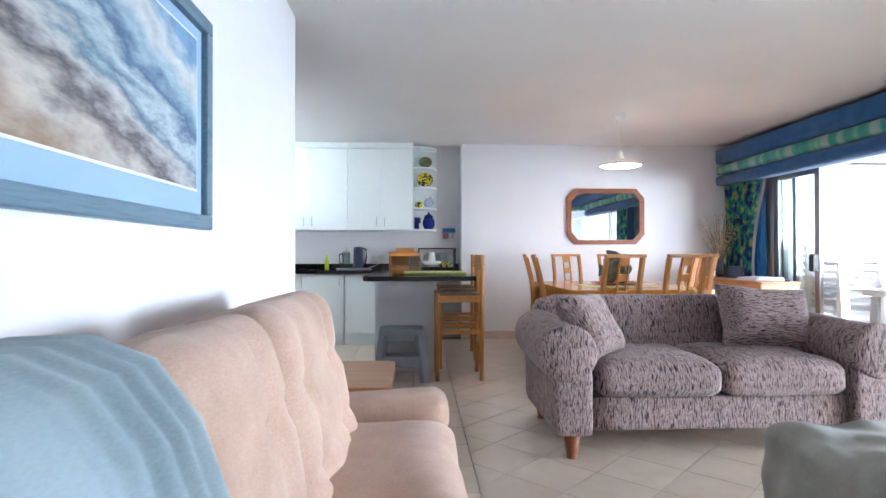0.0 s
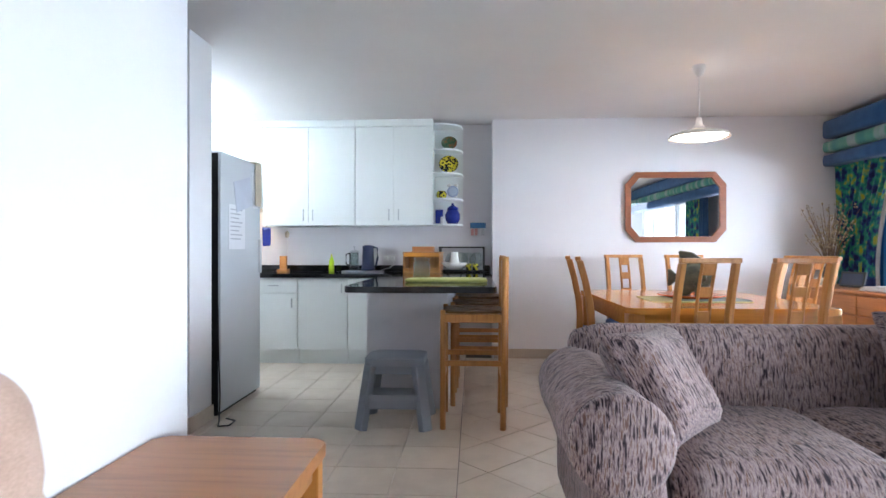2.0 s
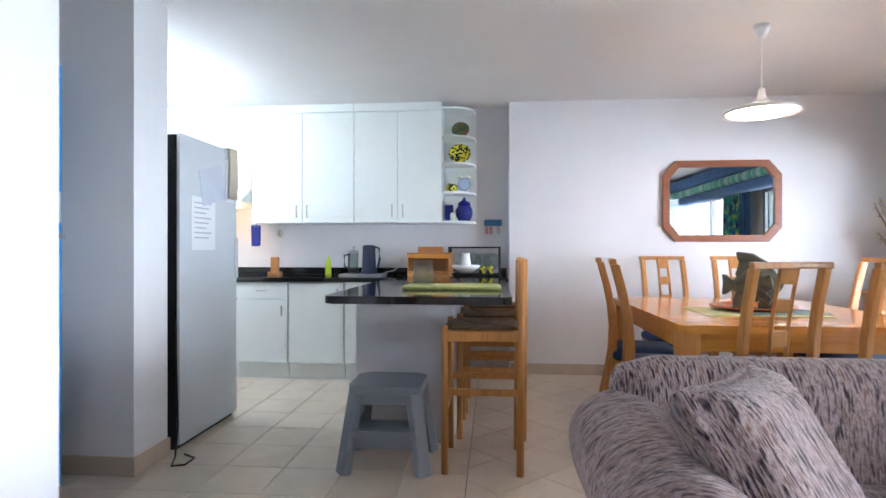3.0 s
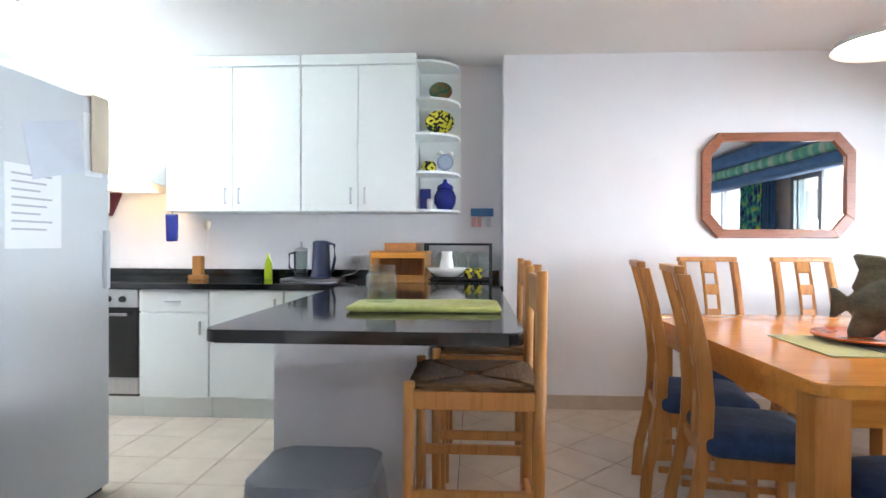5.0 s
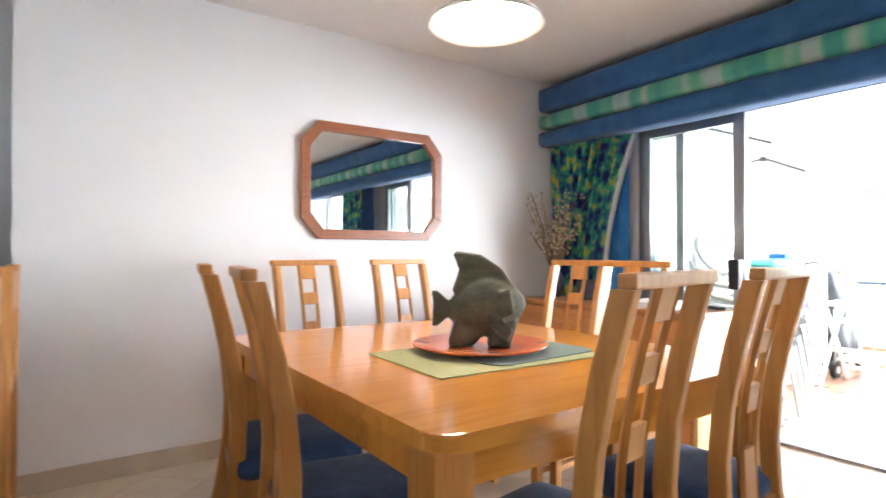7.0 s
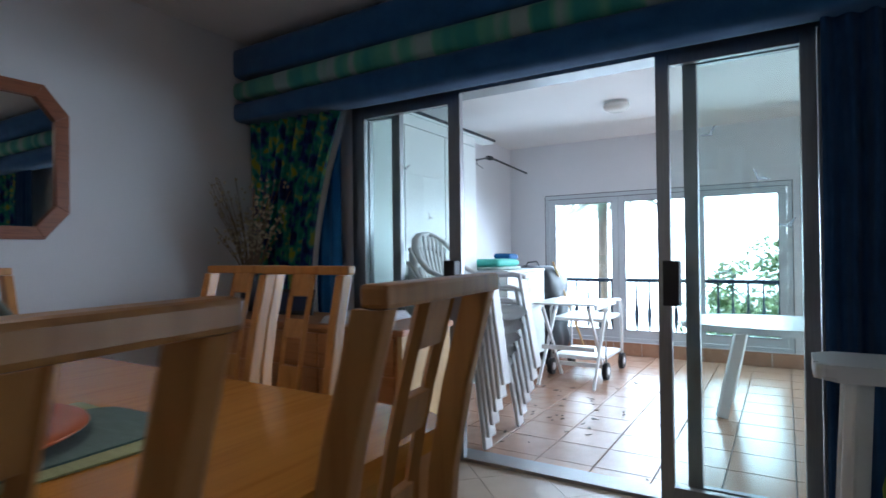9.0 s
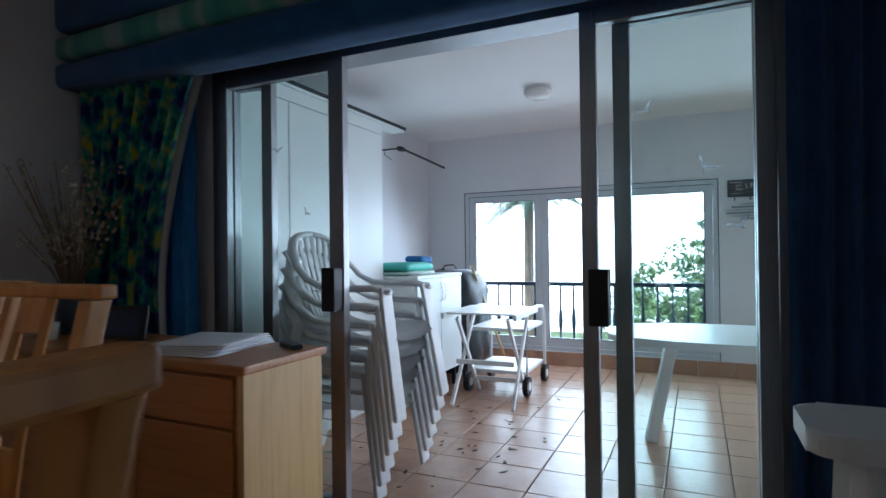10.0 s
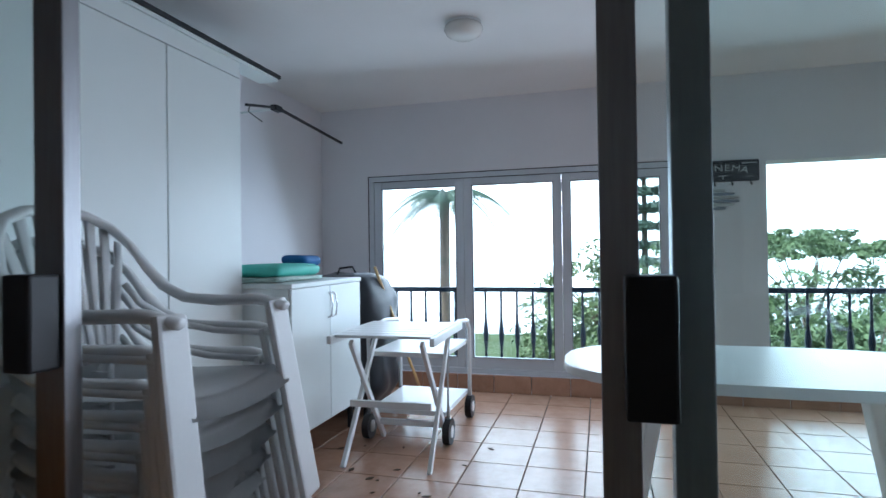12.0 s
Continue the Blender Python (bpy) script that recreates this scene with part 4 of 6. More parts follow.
plate("lemon_plate", "oval plate with yellow lemons on a black ground", 0.055, 7.285, 1.948, 0.105, 0.90, LEMON, None)
lb = thing("lemon_bowl", "small round pot covered in yellow lemons on the shelf", "pot", pose(-0.02, 7.22, 1.6785))
part("pot", lathe([(0, 0), (0.035, 0), (0.055, 0.03), (0.055, 0.06), (0.035, 0.085), (0, 0.085)], 20), LEMON, lb, smooth=True)
ck = thing("alarm_clock", "blue and white china alarm clock on the shelf", "clock", pose(0.10, 7.20, 1.6785, 0, 0, 10))
part("case", rod((0, -0.02, 0.075), (0, 0.02, 0.075), 0.06, 0.06, 28), paint("blue_white_china", (0.30, 0.36, 0.50), 0.3, 0.4, 60), ck)
part("dial", rod((0, -0.0225, 0.075), (0, -0.0205, 0.075), 0.045, 0.045, 28), paint("pale_blue_dial", (0.35, 0.42, 0.52), 0.3), ck)
for s in (-1, 1):
    part("bell", lathe([(0.0, 0.03), (0.022, 0.015), (0.028, 0.0), (0, 0)], 16, (s * 0.035, 0, 0.132)), CHINA, ck, smooth=True)
    part("foot", rod((s * 0.035, 0, 0), (s * 0.028, 0, 0.025), 0.007), CHINA, ck)
jr = thing("blue_jar", "glossy cobalt blue lidded ginger jar on the shelf", "jar", pose(0.10, 7.20, 1.4085))
part("jar_body", lathe([(0, 0), (0.055, 0), (0.078, 0.05), (0.08, 0.10), (0.06, 0.145), (0.05, 0.15), (0, 0.15)], 28), COBALT, jr, smooth=True)
part("lid", lathe([(0, 0.151), (0.062, 0.151), (0.055, 0.175), (0.02, 0.195), (0.012, 0.21), (0.014, 0.22), (0, 0.225)], 24), COBALT, jr, smooth=True)
jb = thing("blue_box", "square cobalt blue tin beside the jar", "tin", pose(-0.045, 7.24, 1.4085))
part("tin", box(-0.04, 0.04, -0.03, 0.03, 0, 0.155, 0.006), COBALT, jb)
jp = thing("white_pot", "tiny white pot on the bottom shelf", "pot", pose(-0.005, 7.135, 1.4085))
part("pot", lathe([(0, 0), (0.02, 0), (0.022, 0.06), (0.018, 0.075), (0, 0.075)], 16), CHINA, jp, smooth=True)

KETTLE_BLUE = paint("dark_blue_plastic", (0.015, 0.025, 0.07), 0.3, 0.15)
kt = thing("kettle", "tall dark blue electric kettle on a tray", "kettle", pose(-0.80, 7.16, 0.915))
part("jug", lathe([(0, 0), (0.075, 0), (0.075, 0.02), (0.068, 0.03), (0.06, 0.22), (0.062, 0.255), (0.045, 0.268), (0, 0.27)], 24), KETTLE_BLUE, kt, smooth=True)
part("handle", sweep([(0.06, -0.01, 0.25), (0.10, -0.015, 0.24), (0.105, -0.015, 0.14), (0.085, -0.01, 0.05), (0.068, 0, 0.04)], 0.011, 8), KETTLE_BLUE, kt, smooth=True)
fp = thing("coffee_press", "glass coffee press with a black frame beside the kettle", "coffee maker", pose(-0.95, 7.17, 0.915))
g = part("beaker", lathe([(0.045, 0.01), (0.045, 0.19), (0.043, 0.19), (0.043, 0.012), (0.045, 0.01)], 24), JAR_GLASS, fp, smooth=True)
g.visible_shadow = False
part("band", lathe([(0.047, 0.03), (0.049, 0.03), (0.049, 0.045), (0.047, 0.045), (0.047, 0.03)], 24), BLACK, fp, smooth=True)
part("frame", box(-0.053, -0.046, -0.012, 0.012, 0.0, 0.19, 0.002), BLACK, fp)
part("foot_ring", lathe([(0.0, 0.0), (0.05, 0.0), (0.05, 0.01), (0.0, 0.0095)], 24), BLACK, fp)
part("lid", lathe([(0, 0.191), (0.05, 0.191), (0.045, 0.21), (0.006, 0.222), (0.006, 0.245), (0.014, 0.252), (0, 0.262)], 20), STEEL, fp, smooth=True)
part("handle", sweep([(-0.053, 0, 0.18), (-0.09, 0, 0.17), (-0.09, 0, 0.07), (-0.053, 0, 0.05)], 0.008, 8), BLACK, fp, smooth=True)
ty = thing("steel_tray", "flat steel tray under the kettle", "tray", pose(-0.86, 7.13, 0.898))
part("dish", prism(rounded(-0.20, 0.22, -0.12, 0.13, 0.03), 0, 0.014, 0.004), STEEL, ty)
gb = thing("washing_bottle", "bright yellow-green washing-up bottle on the worktop", "bottle", pose(-1.20, 7.18, 0.898))
part("flask", lathe([(0, 0), (0.028, 0), (0.03, 0.02), (0.028, 0.11), (0.016, 0.15), (0.012, 0.16), (0, 0.16)], 18, squash=0.7), paint("lime_plastic", (0.45, 0.62, 0.02), 0.3), gb, smooth=True)
part("cap", lathe([(0, 0.1605), (0.011, 0.1605), (0.007, 0.19), (0, 0.19)], 14), paint("yellow_cap", (0.65, 0.6, 0.04), 0.3), gb, smooth=True)
wb = thing("knife_block", "small wooden block with a utensil on the worktop", "block", pose(-1.72, 7.16, 0.898))
part("base", box(-0.06, 0.06, -0.04, 0.04, 0, 0.03, 0.006), HONEY, wb)
part("block", box(-0.035, 0.035, -0.025, 0.03, 0.0305, 0.17, 0.006), HONEY, wb)
ut = thing("hanging_whisk", "small sponge whisk hanging on a white cord", "utensil", pose(-1.74, 7.345, 1.0))
part("cord", rod((0, 0, 0.10), (0, 0, 0.30), 0.003), PLASTIC, ut)
part("head", lathe([(0, 0.26), (0.02, 0.28), (0.024, 0.32), (0.0, 0.35)], 12), PAPER_TAN, ut, smooth=True)
for x, y, m, lab, a in ((-1.92, 7.08, COBALT, "dark purple oven mitt hanging under the cupboard", 0), (-2.58, 7.355, paint("maroon_cloth", (0.10, 0.02, 0.035), 0.9), "maroon pot holder hanging on the hood", 24)):
    om = thing("oven_mitt", lab, "mitt", pose(x, y, 1.39 if a == 0 else 1.60, 0, 0, 0))
    part("mitt", soft_box(0.09 if a == 0 else 0.15, 0.02, 0.20, 0.009, 0, 6, 0.006, 2, turn=pose(0.05, -0.012, -0.115, 0, a, 0)), m, om, smooth=True)
    part("loop", rod((0.05, -0.012, -0.03), (0.05, -0.002, 0.0), 0.004), BLACK, om)
sk = thing("wall_socket", "white double wall socket with plugs above the worktop", "socket", pose(-0.60, 7.3595, 1.04))
part("plate", box(-0.07, 0.07, -0.010, 0, -0.04, 0.04, 0.003), PLASTIC, sk)
for s in (-0.035, 0.035):
    part("plug", box(s - 0.022, s + 0.022, -0.045, -0.0105, -0.022, 0.022, 0.006), PLASTIC, sk)
part("lead", sweep([(0.035, -0.04, -0.02), (0.06, -0.07, -0.06), (0.02, -0.10, -0.10), (-0.06, -0.16, -0.118)], 0.004, 6), PLASTIC, sk, smooth=True)

bb = thing("bread_bin", "open-fronted wooden bread bin on the worktop", "bread bin", pose(-0.20, 7.05, 0.898, 0, 0, -4))
for nm, d in (("base", (-0.19, 0.19, -0.13, 0.13, 0, 0.012)), ("side", (-0.19, -0.178, -0.13, 0.13, 0.0125, 0.20)), ("side", (0.178, 0.19, -0.13, 0.13, 0.0125, 0.20)), ("back", (-0.1775, 0.1775, 0.118, 0.13, 0.0125, 0.20)), ("top", (-0.20, 0.20, -0.10, 0.135, 0.2005, 0.215)), ("front_lip", (-0.1775, 0.1775, -0.13, -0.118, 0.0125, 0.05))):
    part(nm, box(*d, 0.002), CHAIR_WOOD, bb)
part("door_flap", beam((0, -0.13, 0.165), (0, -0.11, 0.2), 0.37, 0.01, 0.002), HONEY_X, bb)
wx = thing("wooden_box", "small open wooden tray on the bread bin", "box", pose(-0.20, 7.08, 1.1135, 0, 0, -4))
for d in ((-0.11, 0.11, -0.06, 0.06, 0, 0.008), (-0.11, 0.11, -0.06, -0.052, 0.0085, 0.055), (-0.11, 0.11, 0.052, 0.06, 0.0085, 0.055), (-0.11, -0.102, -0.0515, 0.0515, 0.0085, 0.055), (0.102, 0.11, -0.0515, 0.0515, 0.0085, 0.055)):
    part("panel", box(*d, 0.001), RED_WOOD, wx)


def plate_rack():
    t = thing("plate_rack", "black framed glass plate rack full of crockery", "rack", pose(0.20, 7.16, 0.898))
    w, d, h = 0.23, 0.10, 0.27
    for x in (-w, w):
        for y in (-d, d):
            part("post", box(x - 0.009, x + 0.009, y - 0.009, y + 0.009, 0, h, 0.002), BLACK, t)
    for y in (-d, d):
        part("rail", box(-w + 0.0095, w - 0.0095, y - 0.007, y + 0.007, h - 0.016, h, 0.002), BLACK, t)
        part("rail", box(-w + 0.0095, w - 0.0095, y - 0.007, y + 0.007, 0.01, 0.022, 0.002), BLACK, t)
    p = part("glass_back", box(-w + 0.01, w - 0.01, d - 0.002, d + 0.002, 0.023, h - 0.017), STEEL, t)
    for i in range(4):
        c = thing("stacked_plate", "clear glass plate standing in the rack", "plate", pose(0.10 + 0.085 * i, 7.20 - 0.02 * (i % 2), 0.93 + 0.10) @ pose(0, 0, 0, 84), "plates in the rack")
        part("dish", lathe([(0, 0), (0.05, 0.002), (0.078, 0.012), (0.08, 0.014), (0.05, 0.006), (0, 0.004)], 28), JAR_GLASS, c, smooth=True)
    for x in (0.27, 0.34):
        m = thing("lemon_mug", "glass mug with yellow lemon print", "mug", pose(x, 7.10, 0.9205), "mugs in the rack")
        part("cup", lathe([(0, 0), (0.028, 0), (0.030, 0.07), (0.027, 0.07), (0.025, 0.006), (0, 0.006)], 18), LEMON, m, smooth=True)


plate_rack()
jg = thing("white_jug", "tall white enamel jug behind the fruit bowl", "jug", pose(0.13, 6.90, 0.952))
part("jug", lathe([(0, 0), (0.05, 0), (0.055, 0.03), (0.035, 0.13), (0.038, 0.16), (0.034, 0.16), (0.03, 0.13), (0, 0.02)], 24), CHINA, jg, smooth=True)
bw = thing("fruit_bowl", "white oval bowl in a black wire stand", "bowl", pose(0.13, 6.90, 0.898))
part("bowl", lathe([(0, 0.045), (0.06, 0.045), (0.11, 0.075), (0.135, 0.105), (0.13, 0.107), (0.10, 0.08), (0.05, 0.053), (0, 0.052)], 32, squash=0.75), CHINA, bw, smooth=True)
for s in (-1, 1):
    part("wire_leg", sweep([(s * 0.10, -0.03, 0.0), (s * 0.06, 0, 0.03), (s * 0.11, 0.0, 0.07)], 0.004, 6), BLACK, bw, smooth=True)
    part("wire_leg", sweep([(s * 0.10, 0.05, 0.0), (s * 0.05, 0.04, 0.035), (s * 0.09, 0.05, 0.07)], 0.004, 6), BLACK, bw, smooth=True)
LIME = cloth("lime_towel", ((0.3, (0.42, 0.45, 0.12)), (0.7, (0.58, 0.60, 0.22))), (1, 1, 1), 30, 4, 0.95, 500, 0.8)
tw = thing("lime_towel", "folded lime green towel on the granite bar", "towel", pose(0.12, 5.42, 0.8995, 0, 0, 1))
part("fold", soft_box(0.60, 0.30, 0.024, 0.011, 0.002, 14, 0.004, 3, turn=pose(0, 0, 0.0125)), LIME, tw, smooth=True)
gj = thing("glass_jar", "square clear glass storage jar on the towel", "jar", pose(-0.07, 5.46, 0.925))
g = part("jar_body", lathe([(0.0, 0.0), (0.060, 0.0), (0.063, 0.01), (0.063, 0.105), (0.050, 0.122), (0.048, 0.122), (0.059, 0.103), (0.059, 0.012), (0.0, 0.010)], 24), JAR_GLASS, gj, smooth=True)
g.visible_shadow = False
part("lid", lathe([(0.0, 0.123), (0.056, 0.123), (0.058, 0.130), (0.056, 0.148), (0.0, 0.151)], 24), JAR_GLASS, gj, "clear glass lid", True)
kr = thing("key_rack", "blue painted key rack on the kitchen wall", "key rack", pose(0.37, 7.3595, 1.40))
part("board", box(-0.085, 0.085, -0.014, 0, -0.03, 0.03, 0.004), paint("sea_blue_board", (0.05, 0.17, 0.36), 0.5, 0.3, 20), kr)
for x, m in ((-0.06, "pink"), (-0.02, "pink"), (0.05, "steel")):
    part("key", box(x - 0.016, x + 0.016, -0.020, -0.015, -0.11, -0.035, 0.004), STEEL if m == "steel" else paint("pink_tag", (0.62, 0.30, 0.28), 0.5), kr)

# ---- sliding doors and sun room ----
def sliding_doors():
    t = thing("sliding_doors", "grey aluminium sliding glass doors standing half open", "door", kind="structure")
    part("head_track", box(4.175, 4.32, 4.0, 6.42, 1.995, 2.058, 0.003), ALU, t)
    part("floor_track", box(4.175, 4.32, 4.0, 6.42, -0.011, 0.018, 0.003), ALU, t)
    for y in (4.0, 6.38):
        part("jamb", box(4.175, 4.32, y, y + 0.04, 0.0185, 1.9945, 0.003), ALU, t)
    def leaf(y0, y1, x, handle, h0, h1, w0=0.055, w1=0.055):
        f = part("leaf", box(x - 0.02, x + 0.02, y0, y0 + w0, 0.02, 1.993, 0.003), ALU, t)
        part("stile", box(x - 0.02, x + 0.02, y1 - w1, y1, 0.02, 1.993, 0.003), ALU, f)
        part("rail", box(x - 0.018, x + 0.018, y0 + w0 + 0.0005, y1 - w1 - 0.0005, 0.02, 0.085, 0.003), ALU, f)
        part("rail", box(x - 0.018, x + 0.018, y0 + w0 + 0.0005, y1 - w1 - 0.0005, 1.94, 1.993, 0.003), ALU, f)
        g = part("pane", box(x - 0.003, x + 0.003, y0 + 0.05, y1 - 0.05, 0.08, 1.945), GLASS, f)
        g.visible_shadow = False
        if handle:
            part("handle", box(x - 0.085, x - 0.0205, handle - 0.034, handle + 0.034, h0, h1, 0.006), BLACK, f, "black plastic lock handle")
    leaf(5.650, 6.37, 4.18, 5.690, 0.900, 1.085, 0.075)
    leaf(6.09, 6.375, 4.235, None, 0, 0, 0.06)
    leaf(4.045, 4.645, 4.18, 4.580, 0.885, 1.080)
    leaf(4.046, 4.540, 4.235, None, 0, 0, 0.055, 0.058)


sliding_doors()


def folding_doors():
    t = thing("folding_doors", "white framed glass folding doors in the outer wall", "door", kind="structure")
    x, y0, y1, z0, z1 = 7.78, 4.09, 6.555, 0.142, 1.785
    part("frame_head", box(x - 0.03, x + 0.05, y0, y1, z1 - 0.05, z1, 0.003), WHITE_ALU, t)
    part("frame_sill", box(x - 0.03, x + 0.05, y0, y1, z0, z0 + 0.04, 0.003), WHITE_ALU, t)
    for y in (y0, y1 - 0.05):
        part("frame_jamb", box(x - 0.03, x + 0.05, y, y + 0.05, z0 + 0.0405, z1 - 0.0505, 0.003), WHITE_ALU, t)
    n, w = 3, (y1 - y0 - 0.1) / 3
    part("seal", box(x - 0.034, x - 0.0305, y0, y1, z1 - 0.007, z1 - 0.001), BLACK, t, "dark rubber seal")
    for y in (y0, y1 - 0.007):
        part("seal", box(x - 0.034, x - 0.0305, y, y + 0.007, z0, z1 - 0.0075), BLACK, t, "dark rubber seal")
    part("inner_seal", box(x - 0.034, x - 0.0305, y0 + 0.05, y1 - 0.05, z1 - 0.054, z1 - 0.049), BLACK, t, "dark rubber seal")
    for i in range(n):
        a, b = y0 + 0.052 + i * w, y0 + 0.048 + (i + 1) * w
        f = part("leaf", box(x - 0.02, x + 0.02, a, a + 0.07, z0 + 0.042, z1 - 0.052, 0.003), WHITE_ALU, t)
        part("stile", box(x - 0.02, x + 0.02, b - 0.07, b, z0 + 0.042, z1 - 0.052, 0.003), WHITE_ALU, f)
        part("rail", box(x - 0.018, x + 0.018, a + 0.0705, b - 0.0705, z0 + 0.042, z0 + 0.13, 0.003), WHITE_ALU, f)
        part("rail", box(x - 0.018, x + 0.018, a + 0.0705, b - 0.0705, z1 - 0.115, z1 - 0.052, 0.003), WHITE_ALU, f)
        for u in (a + 0.066, b - 0.071):
            part("seal", box(x - 0.024, x - 0.0205, u, u + 0.005, z0 + 0.126, z1 - 0.111), BLACK, f, "dark rubber seal")
        for v in (z0 + 0.126, z1 - 0.116):
            part("seal", box(x - 0.0238, x - 0.0185, a + 0.0715, b - 0.0715, v, v + 0.005), BLACK, f, "dark rubber seal")
        for v in (z0 + 0.35, z0 + 0.80, z0 + 1.45):
            part("hinge", rod((x - 0.027, a + 0.002, v), (x - 0.027, a + 0.002, v + 0.07), 0.007, seg=8), WHITE_ALU, f)
        g = part("pane", box(x - 0.003, x + 0.003, a + 0.065, b - 0.065, z0 + 0.125, z1 - 0.11), GLASS, f)
        g.visible_shadow = False


folding_doors()


def railing():
    t = thing("balcony_railing", "dark blue balcony railing with turned balusters", "railing", pose(8.45, 0, -0.045))
    part("top_rail", box(-0.03, 0.03, -2.5, 7.0, 0.80, 0.845, 0.006), NAVY_PAINT, t)
    part("bottom_rail", box(-0.02, 0.02, -2.5, 7.0, 0.02, 0.06, 0.004), NAVY_PAINT, t)
    prof = [(0.012, 0.06), (0.012, 0.20), (0.016, 0.22), (0.010, 0.24), (0.020, 0.33), (0.026, 0.42), (0.018, 0.50), (0.010, 0.56), (0.016, 0.58), (0.011, 0.60), (0.012, 0.80)]
    me = mesh_of(lathe(prof, 10), "baluster", NAVY_PAINT, True)
    for i in range(64):
        b = new("baluster", me)
        b.parent = t
        b.location = (0, -2.4 + i * 0.147, 0)


NAVY_PAINT = paint("dark_blue_gloss", (0.012, 0.025, 0.05), 0.35, 0.2)
railing()
ct = thing("tall_cupboard", "tall white built-in cupboard in the sun room", "cabinet", pose(4.38, 6.45, 0))
part("body", box(0, 1.46, 0.02, 0.537, 0.0, 2.13), CUPBOARD, ct)
for x0, x1 in ((0.0, 0.388), (0.392, 0.941), (0.945, 1.46)):
    dd = part("door", box(x0 + 0.002, x1 - 0.002, 0, 0.019, 0.02, 2.045, 0.003), CUPBOARD, ct)
lc = thing("low_cabinet", "low white two-door cabinet against the sun room wall", "cabinet", pose(5.845, 6.165, 0))
part("body", box(0, 0.845, 0.02, 0.46, 0.165, 0.945, 0.003), CUPBOARD, lc)
part("top", box(-0.004, 0.852, -0.006, 0.465, 0.9455, 0.97, 0.004), CUPBOARD, lc)
for x in (0.003, 0.425):
    part("door", box(x, x + 0.417, 0.0, 0.019, 0.17, 0.942, 0.003), CUPBOARD, lc)
for x in (0.04, 0.80):
    for y in (0.06, 0.42):
        part("foot", rod((x, y, 0), (x, y, 0.1645), 0.018), BLACK, lc)


def garden_table():
    t = thing("garden_table", "white oval plastic garden table in the sun room", "table", pose(5.96, 3.98, 0))
    out = [(0.45 * math.copysign(abs(math.cos(a)) ** 0.7, math.cos(a)), 0.83 * math.copysign(abs(math.sin(a)) ** 0.7, math.sin(a))) for a in [2 * math.pi * i / 48 for i in range(48)]]
    part("tabletop", prism(out, 0.59, 0.632, 0.012), PLASTIC, t)
    for x in (-1, 1):
        for y in (-1, 1):
            part("leg", beam((x * 0.24, y * 0.56, 0), (x * 0.20, y * 0.44, 0.5895), 0.06, 0.07, 0.012), PLASTIC, t)


garden_table()
st = thing("ceiling_lamp", "round opal ceiling lamp in the sun room", "lamp", pose(6.28, 5.345, HS))
part("base_ring", lathe([(0, -0.012), (0.095, -0.012), (0.10, -0.006), (0.10, 0), (0, 0)], 28), PLASTIC, st, smooth=True)
part("globe", lathe([(0.0, -0.085), (0.06, -0.08), (0.095, -0.06), (0.108, -0.035), (0.10, -0.0125), (0, -0.0125)], 28), OPAL, st, smooth=True)


def living_window():
    t = thing("window_1", "grey aluminium sliding window of the living room", "window", kind="structure")
    for z0, z1 in ((-0.011, 0.05), (1.99, 2.058)):
        part("window_frame", box(4.19, 4.30, 0.0, 2.7, z0, z1, 0.003), ALU, t)
    for y in (0.0, 0.6625, 1.325, 1.9875, 2.65):
        part("mullion", box(4.21, 4.28, y, y + 0.05, 0.0505, 1.9895, 0.003), ALU, t)
    for y in (0.0505, 0.713, 1.3755, 2.038):
        g = part("pane", box(4.242, 4.248, y, y + 0.6115, 0.0505, 1.9895), GLASS, t)
        g.visible_shadow = False


living_window()

# ---- sun room: things ----
def bow_handle(x, z0, z1, parent):
    part("handle", sweep([(x, 0.0, z0), (x, -0.022, z0 + 0.015), (x, -0.030, (z0 + z1) / 2), (x, -0.022, z1 - 0.015), (x, 0.0, z1)], 0.005, 8), CHROME, parent, "bow-shaped chrome handle", True)


for i, d in enumerate([c for c in lc.children if c.name.startswith("door")]):
    bow_handle(0.395 if i == 0 else 0.450, 0.755, 0.90, d)
for i, d in enumerate([c for c in ct.children if c.name.startswith("door")][:2]):
    hx = 0.335 if i == 0 else 0.447
    part("handle", join(box(hx - 0.006, hx + 0.006, -0.035, -0.025, 1.03, 1.16, 0.003), None), STEEL, d)
    part("handle_stud", box(hx - 0.005, hx + 0.005, -0.0255, -0.0005, 1.03, 1.04), STEEL, d)
    part("handle_stud", box(hx - 0.005, hx + 0.005, -0.0255, -0.0005, 1.15, 1.16), STEEL, d)
part("lock", rod((0.445, -0.0005, 0.97), (0.445, -0.006, 0.97), 0.010), STEEL, ct)
part("fascia", box(0.0, 1.46, 0.0, 0.0195, 2.05, 2.13, 0.003), CUPBOARD, ct)
# black strip over the batten draws the shaded gap above the cupboard top
tk = thing("metal_track", "white batten with a black strip for the dark gap above the cupboard", "track", pose(4.38, 6.46, 2.1305))
part("batten", box(0.0, 1.80, -0.02, 0.10, 0.0, 0.020, 0.003), CUPBOARD, tk, "white wooden batten")
part("channel", box(0.0, 1.82, -0.03, 0.10, 0.0202, 0.042, 0.004), BLACK, tk)
lr = thing("laundry_rail", "folded dark metal laundry rail on the wall", "rail", pose(6.46, 6.62, 2.06))
part("wall_bar", rod((0, 0, 0.0), (0.02, 0.369, 0.0), 0.008), CUPBOARD, lr, "white fixing bar")
part("bracket", box(-0.05, 0.03, -0.02, 0.02, -0.02, 0.016, 0.005), BLACK, lr)
